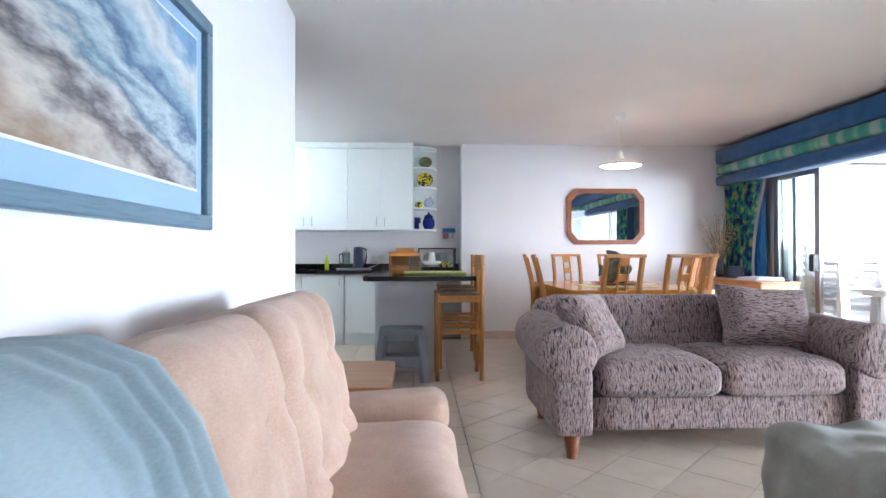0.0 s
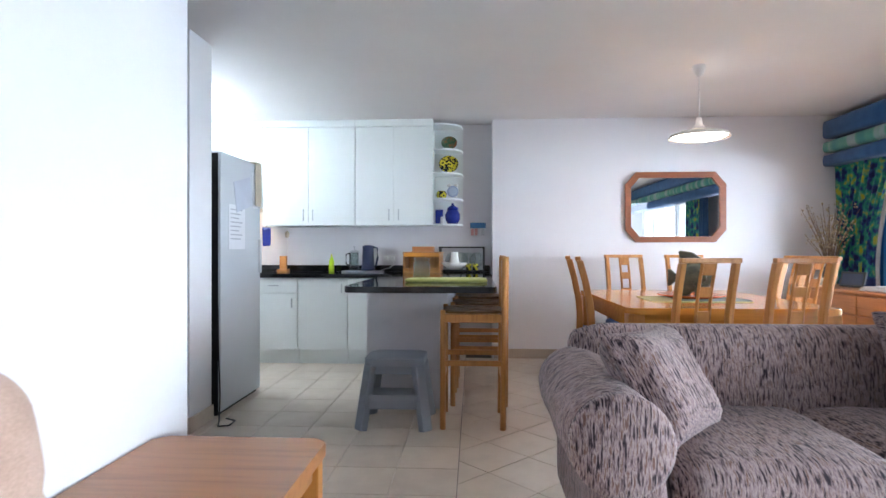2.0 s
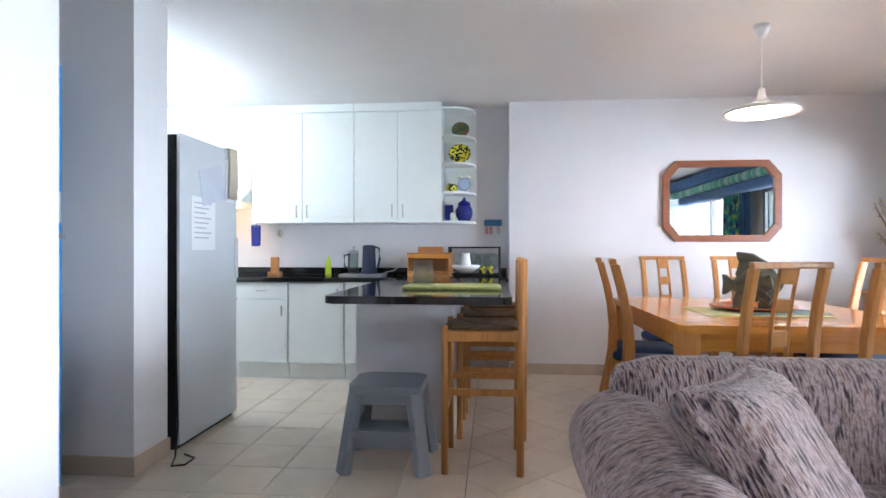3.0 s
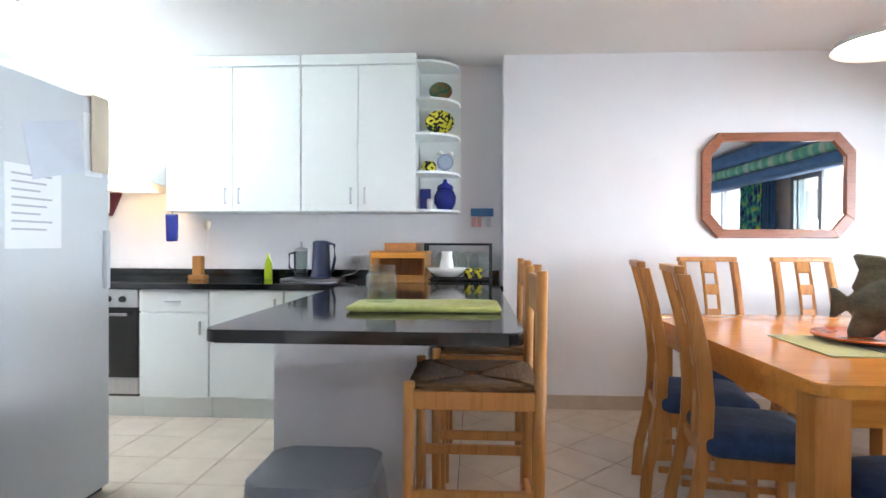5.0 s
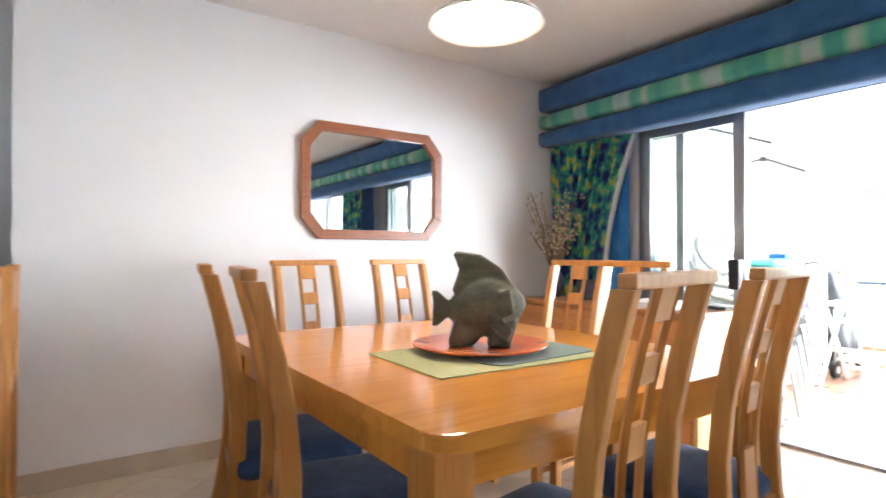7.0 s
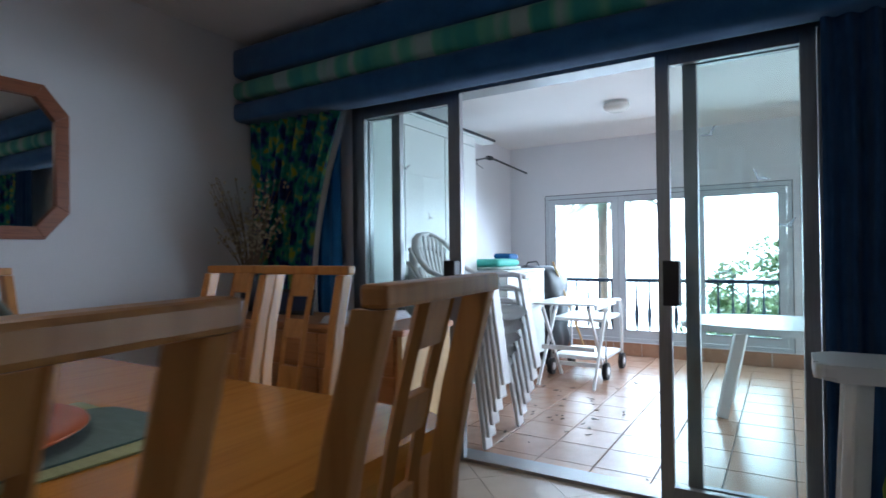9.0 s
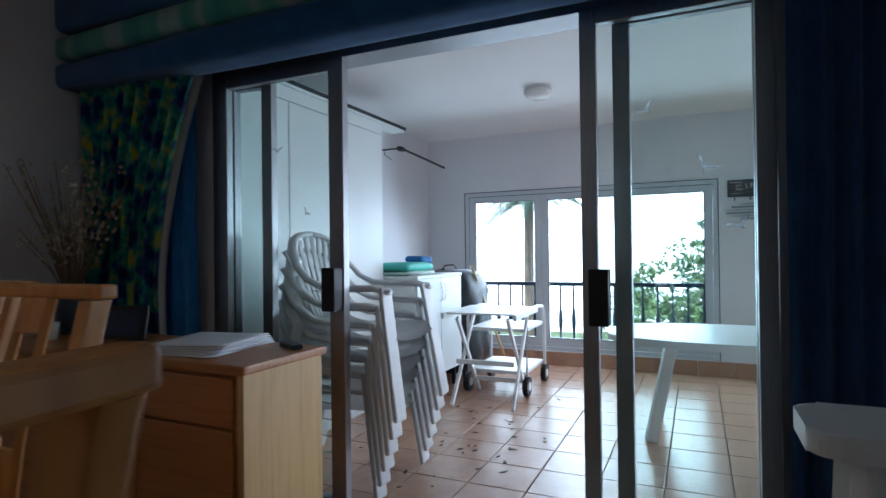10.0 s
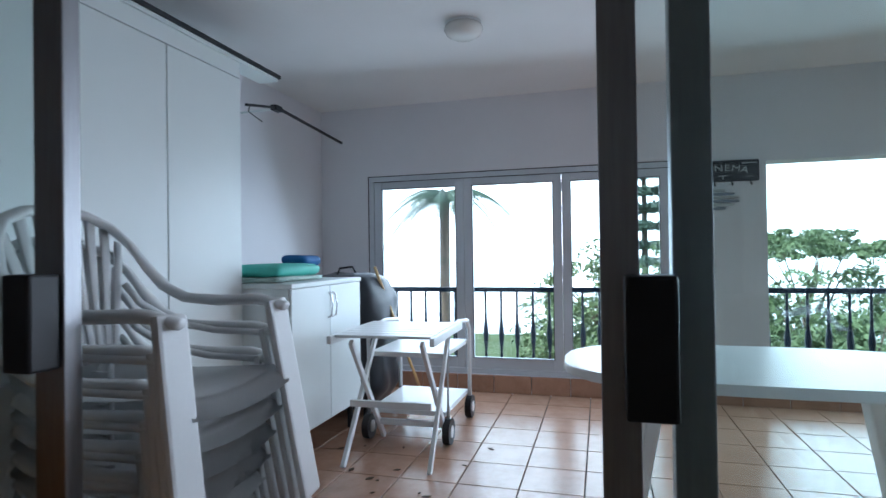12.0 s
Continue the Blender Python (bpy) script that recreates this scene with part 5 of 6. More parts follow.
part("arm", beam((0.02, 0.0, 0.004), (1.0, 0.04, -0.03), 0.018, 0.016, 0.003), BLACK, lr)
part("arm", beam((-0.03, 0.0, 0.0), (-0.40, -0.05, -0.08), 0.018, 0.014, 0.003), BLACK, lr)
part("wire", rod((-0.38, -0.05, -0.115), (-0.20, -0.02, -0.13), 0.003), BLACK, lr)
part("wire_hook", rod((-0.38, -0.05, -0.115), (-0.36, -0.045, -0.075), 0.003), BLACK, lr)


def garden_chair():
    """Moulded plastic armchair facing -y, with fan slats in its back."""
    c = thing("plastic_chair", "white moulded plastic garden chair in a stack", "chair", pose(4.65, 5.985, 0, 0, 0, 2), "stack of garden chairs")
    for s in (-1, 1):
        part("front_leg", beam((s * 0.25, -0.345, 0), (s * 0.215, -0.255, 0.575), 0.022, 0.095, 0.010, up=(1, 0, 0)), PLASTIC, c)
        part("rear_leg", beam((s * 0.225, 0.33, 0), (s * 0.20, 0.22, 0.40), 0.022, 0.08, 0.010, up=(1, 0, 0)), PLASTIC, c)
        part("arm", sweep([(s * 0.218, -0.285, 0.555), (s * 0.226, -0.20, 0.572), (s * 0.232, -0.05, 0.568), (s * 0.236, 0.06, 0.575), (s * 0.238, 0.14, 0.61), (s * 0.234, 0.20, 0.67), (s * 0.212, 0.245, 0.74), (s * 0.165, 0.275, 0.795), (s * 0.09, 0.295, 0.825), (0, 0.30, 0.835)], [0.026, 0.03, 0.03, 0.028, 0.026, 0.025, 0.025, 0.026, 0.027, 0.027], 8, 0.55), PLASTIC, c, smooth=True)
        part("side_bar", sweep([(s * 0.217, -0.25, 0.475), (s * 0.228, -0.05, 0.478), (s * 0.226, 0.10, 0.50), (s * 0.205, 0.20, 0.56), (s * 0.18, 0.235, 0.62)], 0.02, 8, 0.5), PLASTIC, c, smooth=True)
    for k in range(9):
        a = -0.5 + k / 8.0
        part("back_slat", sweep([(a * 0.20, 0.188, 0.41), (a * 0.28, 0.225, 0.54), (a * 0.37, 0.262, 0.68), (a * 0.43, 0.29, 0.835 - 0.36 * a * a)], [0.011, 0.014, 0.018, 0.019], 6, 0.3, up=(0, 1, 0)), PLASTIC, c, smooth=True)
    bm = bmesh.new()
    rows = []
    prof = [(-0.305, 0.345), (-0.292, 0.375), (-0.255, 0.39), (-0.1, 0.38), (0.08, 0.37), (0.19, 0.395), (0.20, 0.43)]
    for y, z in prof:
        rows.append([bm.verts.new((x, y, z - 0.025 * (1 - (x / 0.22) ** 2))) for x in (-0.205, -0.14, -0.07, 0, 0.07, 0.14, 0.205)])
    for a, b in zip(rows, rows[1:]):
        for i in range(6):
            bm.faces.new((a[i], a[i + 1], b[i + 1], b[i]))
    bmesh.ops.solidify(bm, geom=bm.faces[:], thickness=0.012)
    part("seat", bm, PLASTIC, c, smooth=True)
    return c


GC = garden_chair()
for i in range(1, 6):
    copy_thing(GC, pose(4.65 - 0.026 * i, 5.985 - 0.036 * i, 0.083 * i, 0, 0, 2))


def folding_table():
    t = thing("folding_table", "small white slatted folding table with crossed legs", "table", pose(6.27, 5.735, 0, 0, 0, 2))
    for i in range(7):
        x = -0.30 + i * 0.088
        part("slat", box(x, x + 0.080, -0.26, 0.26, 0.685, 0.70, 0.004), PLASTIC, t)
    for s in (-1, 1):
        part("edge_rail", box(-0.34, 0.34, s * 0.275 - 0.013, s * 0.275 + 0.013, 0.655, 0.698, 0.005), PLASTIC, t)
        part("leg", beam((-0.27, s * 0.235, 0), (0.24, s * 0.225, 0.655), 0.022, 0.034, 0.004), PLASTIC, t)
        part("leg", beam((0.27, s * 0.20, 0), (-0.24, s * 0.195, 0.655), 0.022, 0.034, 0.004), PLASTIC, t)
    part("cross_bar", box(-0.195, -0.170, -0.225, 0.225, 0.11 + 0.19, 0.335, 0.004), PLASTIC, t)
    part("cross_bar", box(0.165, 0.190, -0.19, 0.19, 0.10, 0.135, 0.004), PLASTIC, t)


folding_table()


def tea_trolley():
    t = thing("tea_trolley", "white two-tier tea trolley on black wheels", "trolley", pose(6.75, 5.765, 0))
    for z in (0.16, 0.50):
        part("tray", box(-0.29, 0.29, -0.235, 0.235, z, z + 0.03, 0.006), PLASTIC, t)
    for s in (-1, 1):
        part("hoop", sweep([(-0.28, s * 0.25, 0.08), (-0.28, s * 0.25, 0.60), (-0.22, s * 0.25, 0.665), (0, s * 0.25, 0.685), (0.22, s * 0.25, 0.665), (0.28, s * 0.25, 0.60), (0.28, s * 0.25, 0.08)], 0.014, 8), PLASTIC, t, smooth=True)
        for x in (-0.28, 0.28):
            w = part("wheel", rod((x, s * 0.25 - 0.02, 0.075), (x, s * 0.25 + 0.02, 0.075), 0.075, 0.075, 24), BLACK, t, "black rubber wheel")
            part("hub", rod((x, s * 0.25 - 0.024, 0.075), (x, s * 0.25 + 0.024, 0.075), 0.035, 0.035, 16), PLASTIC, w)


tea_trolley()
bq = thing("covered_barbecue", "kettle barbecue under a loose black cover", "barbecue", pose(7.08, 6.42, 0))
part("cover", soft_box(0.58, 0.62, 0.86, 0.16, 0.05, 14, 0.03, 2, turn=pose(0, 0, 0.50)), paint("black_vinyl", (0.018, 0.02, 0.024), 0.4, 0.3, 20, 0.5), bq, smooth=True)
part("leg", rod((0.2, -0.2, 0), (0.2, -0.2, 0.1), 0.015), BLACK, bq)
part("leg", rod((-0.2, 0.2, 0), (-0.2, 0.2, 0.1), 0.015), BLACK, bq)
part("leg", rod((-0.2, -0.2, 0), (-0.2, -0.2, 0.1), 0.015), BLACK, bq)
part("lid_handle", sweep([(-0.02, 0.10, 0.96), (-0.02, 0.07, 1.02), (-0.02, -0.03, 1.03), (-0.02, -0.07, 0.96)], 0.008, 8), BLACK, bq, smooth=True)
bk = thing("broom_stick", "thin wooden stick leaning on the barbecue cover", "stick", pose(7.30, 5.92, 0))
part("stick", rod((0.0, 0.0, 0), (-0.30, 0.27, 1.03), 0.011), PINE, bk, smooth=True)
fl = thing("foam_float", "round mint green foam float on the cabinet", "float", pose(6.15, 6.44, 0.971))
part("mat", soft_box(0.50, 0.32, 0.03, 0.012, 0, 6, 0.006, 3, turn=pose(0, 0, 0.016)), paint("patterned_mat", (0.45, 0.55, 0.50), 0.9, 0.4, 25), fl, "speckled folded mat", True)
part("ring", soft_box(0.47, 0.32, 0.06, 0.028, 0.01, 8, turn=pose(0, 0, 0.062)), MINT, fl, smooth=True)
bp = thing("folded_cloth", "dark blue folded cloth on a stand on the cabinet", "cloth", pose(6.46, 6.46, 0.971))
part("stand", rod((0, 0, 0), (0, 0, 0.09), 0.05, 0.03, 14), BLACK, bp)
part("cloth", soft_box(0.22, 0.17, 0.05, 0.022, 0.01, 8, 0.01, 1, turn=pose(0, 0, 0.115)), CYAN, bp, smooth=True)


def sign():
    t = thing("hook_sign", "dark wooden sign lettered CINEMA with hooks on the wall", "sign", pose(7.738, 3.785, 1.682) @ pose(0, 0, 0, 90, 0, -90) @ Matrix.Diagonal((0.94, 0.80, 1, 1)))
    part("board", prism(rounded(-0.25, 0.25, -0.095, 0.095, 0.01), 0, 0.02, 0.003), paint("slate_board", (0.05, 0.055, 0.065), 0.7, 0.3, 15), t)
    CHALK = paint("chalk_white", (0.62, 0.63, 0.62), 0.9)
    for i, ch in enumerate("CINEMA"):
        cu = bpy.data.curves.new("letter", "FONT")
        cu.body, cu.size, cu.align_x, cu.align_y = ch, 0.085, "CENTER", "CENTER"
        cu.extrude = 0.001
        cu.materials.append(CHALK)
        u = (i - 2.5) / 2.5
        ob = new("letter", cu)
        ob.parent = t
        ob.matrix_local = pose(u * 0.15, 0.025 - 0.022 * u * u, 0.022, 0, 0, -14 * u)
    part("star_bar", box(-0.035, 0.035, -0.048, -0.040, 0.0202, 0.022), CHALK, t)
    part("star_bar", box(-0.004, 0.004, -0.075, -0.0485, 0.0202, 0.022), CHALK, t)
    for u in (-0.18, 0.18):
        part("scroll_bar", box(u - 0.05, u + 0.05, 0.060, 0.068, 0.0202, 0.022), CHALK, t)
        part("scroll_bar", box(u - 0.03, u + 0.03, -0.058, -0.052, 0.0202, 0.022), CHALK, t)
    for u in (-0.19, -0.06, 0.06, 0.19):
        part("hook", sweep([(u, -0.09, 0.022), (u, -0.125, 0.026), (u, -0.135, 0.045), (u, -0.115, 0.055)], 0.005, 6), BLACK, t, smooth=True)


sign()
fo = thing("fish_ornament", "wooden slatted fish ornament hanging on the wall", "ornament", pose(7.737, 3.845, 1.475) @ pose(0, 0, 0, 90, 0, -90))
for k in range(6):
    w = 0.19 * math.sin(math.pi * (k + 0.8) / 6.6)
    part("slat", box(-w, w * 0.8 + 0.02, -0.07 + k * 0.026, -0.052 + k * 0.026, 0, 0.012, 0.002), paint("pale_driftwood", (0.50, 0.50, 0.48), 0.8) if k % 2 else GREY_PLASTIC, fo)

# gull stickers on the sliding panes
DECAL = bpy.data.materials.new("frosted_sticker")
DECAL.use_nodes = True
dn, dl = DECAL.node_tree.nodes, DECAL.node_tree.links
dt, dx, dm = dn.new("ShaderNodeBsdfTransparent"), dn.new("ShaderNodeBsdfTranslucent"), dn.new("ShaderNodeMixShader")
dx.inputs["Color"].default_value, dm.inputs[0].default_value = (0.42, 0.47, 0.52, 1), 0.30
dl.new(dt.outputs[0], dm.inputs[1])
dl.new(dx.outputs[0], dm.inputs[2])
dl.new(dm.outputs[0], dn["Material Output"].inputs["Surface"])
GULL = [(-0.5, 0.15), (-0.3, 0.22), (-0.12, 0.10), (0.0, 0.02), (0.12, 0.12), (0.42, 0.26), (0.5, 0.22), (0.22, 0.02), (0.10, -0.06), (0.16, -0.22), (0.06, -0.16), (-0.02, -0.08), (-0.14, 0.0), (-0.32, 0.12)]
for y, z, s, a, x in ((6.02, 1.62, 0.085, 0, 4.174), (5.86, 1.33, 0.07, -50, 4.174), (6.10, 1.16, 0.075, 10, 4.229), (5.80, 0.98, 0.075, 20, 4.174), (4.43, 1.62, 0.10, 30, 4.174), (4.25, 1.42, 0.10, -40, 4.174), (4.36, 1.03, 0.11, 160, 4.174), (4.15, 1.22, 0.10, 20, 4.174)):
    g = thing("gull_sticker", "frosted gull-shaped sticker on the glass door", "sticker", pose(x, y, z) @ pose(0, 0, 0, 90, 0, -90) @ pose(0, 0, 0, 0, 0, a) @ Matrix.Scale(0.8, 4), "gull stickers")
    part("sticker", prism([(px * s, py * s) for px, py in GULL], 0, 0.0012), DECAL, g)

# wire rack behind the glass
dr = thing("drying_rack", "folded white wire drying rack behind the glass", "rack", pose(4.50, 6.17, 0, 0, 0, 8))
for i in range(9):
    part("wire", rod((0.0, -0.24, 0.12 + i * 0.085), (0.10, 0.20, 0.12 + i * 0.085), 0.004, seg=6), PLASTIC, dr)
for a, b in (((0.0, -0.24, 0), (0.0, -0.24, 0.88)), ((0.10, 0.20, 0), (0.10, 0.20, 0.88))):
    part("upright", rod(a, b, 0.008, seg=8), PLASTIC, dr)
um = thing("black_umbrella", "thin black umbrella standing by the cupboard", "umbrella", pose(4.72, 6.395, 0))
part("canopy", lathe([(0, 0), (0.012, 0.02), (0.028, 0.35), (0.03, 0.72), (0.012, 0.80), (0, 0.80)], 12), BLACK, um, smooth=True)
part("grip", lathe([(0.0, 0.80), (0.016, 0.80), (0.02, 0.90), (0.0, 0.91)], 12), BLACK, um, smooth=True)

rl = random.Random(9)
lv = bmesh.new()
for i in range(46):
    x, y = rl.uniform(4.35, 6.6), rl.uniform(4.6, 6.1)
    if rl.random() < 0.7:
        x, y = rl.gauss(5.2, 0.45), rl.gauss(5.5, 0.25)
    s = rl.uniform(0.010, 0.026)
    prism([(-s, 0), (-0.3 * s, 0.5 * s), (s, 0.1 * s), (0.2 * s, -0.5 * s)], 0.001, 0.004, 0, lv, pose(max(4.3, x), y, 0.001, rl.uniform(-8, 8), rl.uniform(-8, 8), rl.uniform(0, 360)))
solid("dry_leaves", lv, paint("brown_leaf", (0.08, 0.045, 0.02), 0.9, 0.3), "scattered small brown dry leaves on the tiles", "leaves", "stuff")

# ---- dining corner: small things ----
MAT_GREEN = cloth("sage_placemat", ((0.3, (0.34, 0.36, 0.16)), (0.7, (0.46, 0.48, 0.24))), (60, 3, 3), 4, 3, 0.95, 300, 0.6)
pm = thing("placemat", "sage green woven placemat on the dining table", "placemat", pose(1.885, 5.37, 0.7778, 0, 0, -2))
part("weave", prism(rounded(-0.33, 0.33, -0.23, 0.23, 0.01), 0, 0.004), MAT_GREEN, pm)
pm2 = thing("placemat", "dull teal woven placemat on the dining table", "placemat", pose(2.0, 5.33, 0.782, 0, 0, 3))
part("weave", prism(rounded(-0.24, 0.24, -0.15, 0.15, 0.06), 0, 0.004), cloth("teal_placemat", ((0.3, (0.10, 0.16, 0.15)), (0.7, (0.17, 0.25, 0.22))), (60, 3, 3), 4), pm2)
cp = thing("charger_plate", "large flat orange-red plate under the fish", "plate", pose(1.905, 5.43, 0.7865))
part("dish", lathe([(0, 0), (0.15, 0), (0.225, 0.016), (0.235, 0.022), (0.233, 0.026), (0.15, 0.010), (0, 0.010)], 48), paint("orange_glaze", (0.52, 0.13, 0.045), 0.22, 0.12, 30), cp, smooth=True)


def fish():
    """A carved angel fish, one solid shape, head towards +x."""
    bm = bmesh.new()
    bmesh.ops.create_uvsphere(bm, u_segments=28, v_segments=18, radius=1.0)
    for v in bm.verts:
        x, y, z = v.co
        taper = 1.0 - 0.30 * x * x - 0.12 * (x < 0) * abs(x)
        v.co = Vector((x * 0.17, y * 0.070 * taper, z * 0.095 * taper + 0.01 * x))
    prism([(-0.14, 0.05), (-0.105, 0.115), (-0.135, 0.165), (-0.12, 0.175), (-0.02, 0.165), (0.07, 0.12), (0.13, 0.055), (0.10, 0.03), (-0.10, 0.03)], -0.022, 0.022, 0.012, bm, pose(0, 0, 0, 90))
    prism([(-0.12, -0.02), (-0.155, -0.10), (-0.15, -0.125), (-0.05, -0.120), (0.0, -0.08), (0.0, -0.04)], -0.04, 0.04, 0.014, bm, pose(0, 0, 0, 90))
    prism([(-0.14, 0.01), (-0.20, 0.05), (-0.225, 0.05), (-0.215, 0.0), (-0.225, -0.06), (-0.20, -0.06), (-0.14, -0.02)], -0.02, 0.02, 0.008, bm, pose(0, 0, 0, 90))
    for s in (-1, 1):
        join(soft_box(0.10, 0.02, 0.045, 0.009, 0, 5, 0.004, s, turn=pose(0.06, s * 0.062, -0.055, 0, 35, 0)), bm)
        join(soft_box(0.05, 0.02, 0.085, 0.009, 0, 5, turn=pose(0.085, s * 0.060, 0.015, 0, -15, 0)), bm)
    prism([(0.02, -0.06), (0.13, -0.05), (0.10, -0.125), (0.01, -0.125)], -0.05, 0.05, 0.012, bm, pose(0, 0, 0, 90))
    return bm


STONE_FISH = cloth("grey_green_carved_stone", ((0.25, (0.045, 0.05, 0.045)), (0.5, (0.10, 0.105, 0.075)), (0.7, (0.15, 0.15, 0.10))), (1, 1, 3), 7, 5, 0.42, 90, 0.4)
fi = solid("fish_sculpture", fish(), STONE_FISH, "grey-green carved angel fish sculpture on an orange plate", "sculpture", smooth=True)
fi.matrix_world = pose(1.93, 5.43, 0.9445, 0, 0, -36) @ Matrix.Diagonal((0.84, 0.9, 1.12, 1))
fuse = fi.modifiers.new("fuse", "REMESH")
fuse.mode, fuse.voxel_size, fuse.use_smooth_shade = "VOXEL", 0.006, True
fi.location.z = 0.797 + 0.138

vs = thing("dried_flowers", "vase of dried twigs and seed heads on the sideboard", "plant", pose(3.76, 6.85, 0.801))
part("vase", lathe([(0, 0), (0.045, 0), (0.065, 0.06), (0.06, 0.14), (0.035, 0.19), (0.045, 0.215), (0.038, 0.213), (0.03, 0.19), (0, 0.18)], 24), paint("dark_vase", (0.03, 0.035, 0.05), 0.3), vs, smooth=True)
rs = random.Random(4)
TWIG = paint("dry_twig", (0.20, 0.14, 0.09), 0.9, 0.2)
SEED = paint("pale_seed_head", (0.50, 0.42, 0.28), 0.9, 0.25, 30)
tw_bm, sd_bm = bmesh.new(), bmesh.new()
for i in range(46):
    a, lean, h = rs.uniform(0, 6.28), rs.uniform(0.05, 0.34), rs.uniform(0.25, 0.66)
    sx, sy = math.cos(a) * lean * 0.75, math.sin(a) * lean * 0.65
    pts = [(0.02 * math.cos(a), 0.02 * math.sin(a), 0.17), (sx * 0.45, sy * 0.45, 0.17 + h * 0.5), (sx, sy, 0.17 + h)]
    sweep(pts, [0.004, 0.0035, 0.002], 5, bm=tw_bm)
    for k in range(7):
        f = rs.uniform(0.4, 1.0)
        p = Vector(pts[1]).lerp(Vector(pts[2]), max(0, 2 * f - 1)) if f > 0.5 else Vector(pts[0]).lerp(Vector(pts[1]), 2 * f)
        p += Vector((rs.uniform(-0.03, 0.03), rs.uniform(-0.03, 0.03), rs.uniform(-0.02, 0.03)))
        lathe([(0, -0.012), (rs.uniform(0.006, 0.012), 0), (0, 0.013)], 5, p, sd_bm)
tagged(part("twigs", tw_bm, TWIG, vs), kind="stuff")
tagged(part("seed_heads", sd_bm, SEED, vs), kind="stuff")
dk = thing("photo_frame", "small dark framed picture standing on the sideboard", "frame", pose(3.70, 6.45, 0.801, -12, 0, -80))
part("frame", box(-0.13, 0.13, -0.008, 0.008, 0.0, 0.14, 0.003), BLACK, dk)
part("picture", box(-0.11, 0.11, -0.0095, -0.0085, 0.02, 0.12), KETTLE_BLUE, dk)
wc = thing("white_cup", "small white china cup on the sideboard", "cup", pose(3.60, 6.74, 0.801))
part("cup", lathe([(0, 0), (0.03, 0), (0.038, 0.07), (0.034, 0.07), (0.027, 0.006), (0, 0.006)], 20), CHINA, wc, smooth=True)
pr = thing("newspaper", "thick white folded newspaper on the sideboard", "newspaper", pose(3.68, 5.91, 0.801, 0, 0, 6))
for i in range(5):
    part("sheet", soft_box(0.36 - 0.01 * i, 0.30, 0.006, 0.0025, 0.001, 6, 0.003, i, turn=pose(0.004 * i, 0.003 * i, 0.004 + 0.0066 * i, 0, 0, 2 * i)), PAPER, pr, smooth=True)
rm = thing("remote_control", "dark remote control beside the newspaper", "remote", pose(3.80, 5.64, 0.801, 0, 0, 60))
part("case", box(-0.07, 0.07, -0.02, 0.02, 0, 0.018, 0.005), BLACK, rm)
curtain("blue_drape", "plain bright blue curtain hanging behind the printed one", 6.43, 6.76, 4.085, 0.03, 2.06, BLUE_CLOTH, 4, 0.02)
sh = curtain("white_sheer", "thin white lining edge of the printed curtain", 6.29, 7.09, 4.035, 0.06, 2.05, paint("sheer_white", (0.75, 0.76, 0.76), 0.9), 9, 0.015, (0.95, 0.615))

# white table by the drape
wt = thing("white_side_table", "narrow white moulded plastic side table beside the blue curtain", "table", pose(3.43, 3.70, 0))
part("tabletop", prism(rounded(-0.12, 0.12, -0.40, 0.40, 0.05), 0.775, 0.82, 0.012), PLASTIC, wt)
for x in (-0.07, 0.07):
    for y in (-0.30, 0.30):
        part("leg", beam((x * 1.3, y * 1.12, 0), (x, y, 0.7745), 0.05, 0.05, 0.01), PLASTIC, wt)
# hat form standing in for a straw-coloured lampshade
hat = thing("straw_hat", "hat-shaped straw stand-in for a lampshade on the white table", "hat", pose(3.43, 3.70, 0.821))
part("hat", lathe([(0.14, 0.0), (0.145, 0.006), (0.09, 0.03), (0.08, 0.04), (0.07, 0.09), (0.04, 0.105), (0.0, 0.11), (0.0, 0.104), (0.04, 0.099), (0.065, 0.086), (0.075, 0.036), (0.09, 0.022), (0.14, 0.0)], 36), PAPER_TAN, hat, smooth=True)
pl = thing("pot_plant", "leafy yellow-green pot plant on the floor", "plant", pose(3.18, 3.86, 0))
part("pot", lathe([(0, 0), (0.10, 0), (0.13, 0.22), (0.14, 0.24), (0.125, 0.24), (0.115, 0.20), (0, 0.20)], 24), RED_WOOD, pl, smooth=True)
LEAFY = paint("yellow_green_leaf", (0.20, 0.30, 0.04), 0.5, 0.3, 20)
for i in range(14):
    a, h, r = i * 2.4, 0.48 + 0.026 * i, 0.10 + 0.02 * (i % 5)
    lf = prism([(0, 0), (0.035, 0.05), (0.045, 0.11), (0.025, 0.17), (0, 0.21), (-0.025, 0.17), (-0.045, 0.11), (-0.035, 0.05)], 0, 0.003, turn=pose(r * 0.4 * math.cos(a), r * 0.4 * math.sin(a), h * 0.6, 30 - (i % 4) * 12, 0, math.degrees(a) - 90))
    rod((0.02 * math.cos(a), 0.02 * math.sin(a), 0.19), (r * 0.4 * math.cos(a), r * 0.4 * math.sin(a), h * 0.6), 0.004, 0.003, 5, lf)
    part("leaf", lf, LEAFY, pl)

# ---- outside ----
SEA = material("pale_sea", 0.12, 0, 0.6)
l_ = noisy(SEA[1], SEA[2], coords(SEA[1], SEA[2], (0.02, 0.05, 1)), 3, 6)
SEA[2].new(ramp(SEA[1], SEA[2], l_, ((0.3, (0.42, 0.52, 0.56)), (0.7, (0.60, 0.66, 0.68)))), SEA[3].inputs["Base Color"])
bump(SEA[1], SEA[2], SEA[3], noisy(SEA[1], SEA[2], coords(SEA[1], SEA[2]), 1.5, 4), 0.4, 0.3)
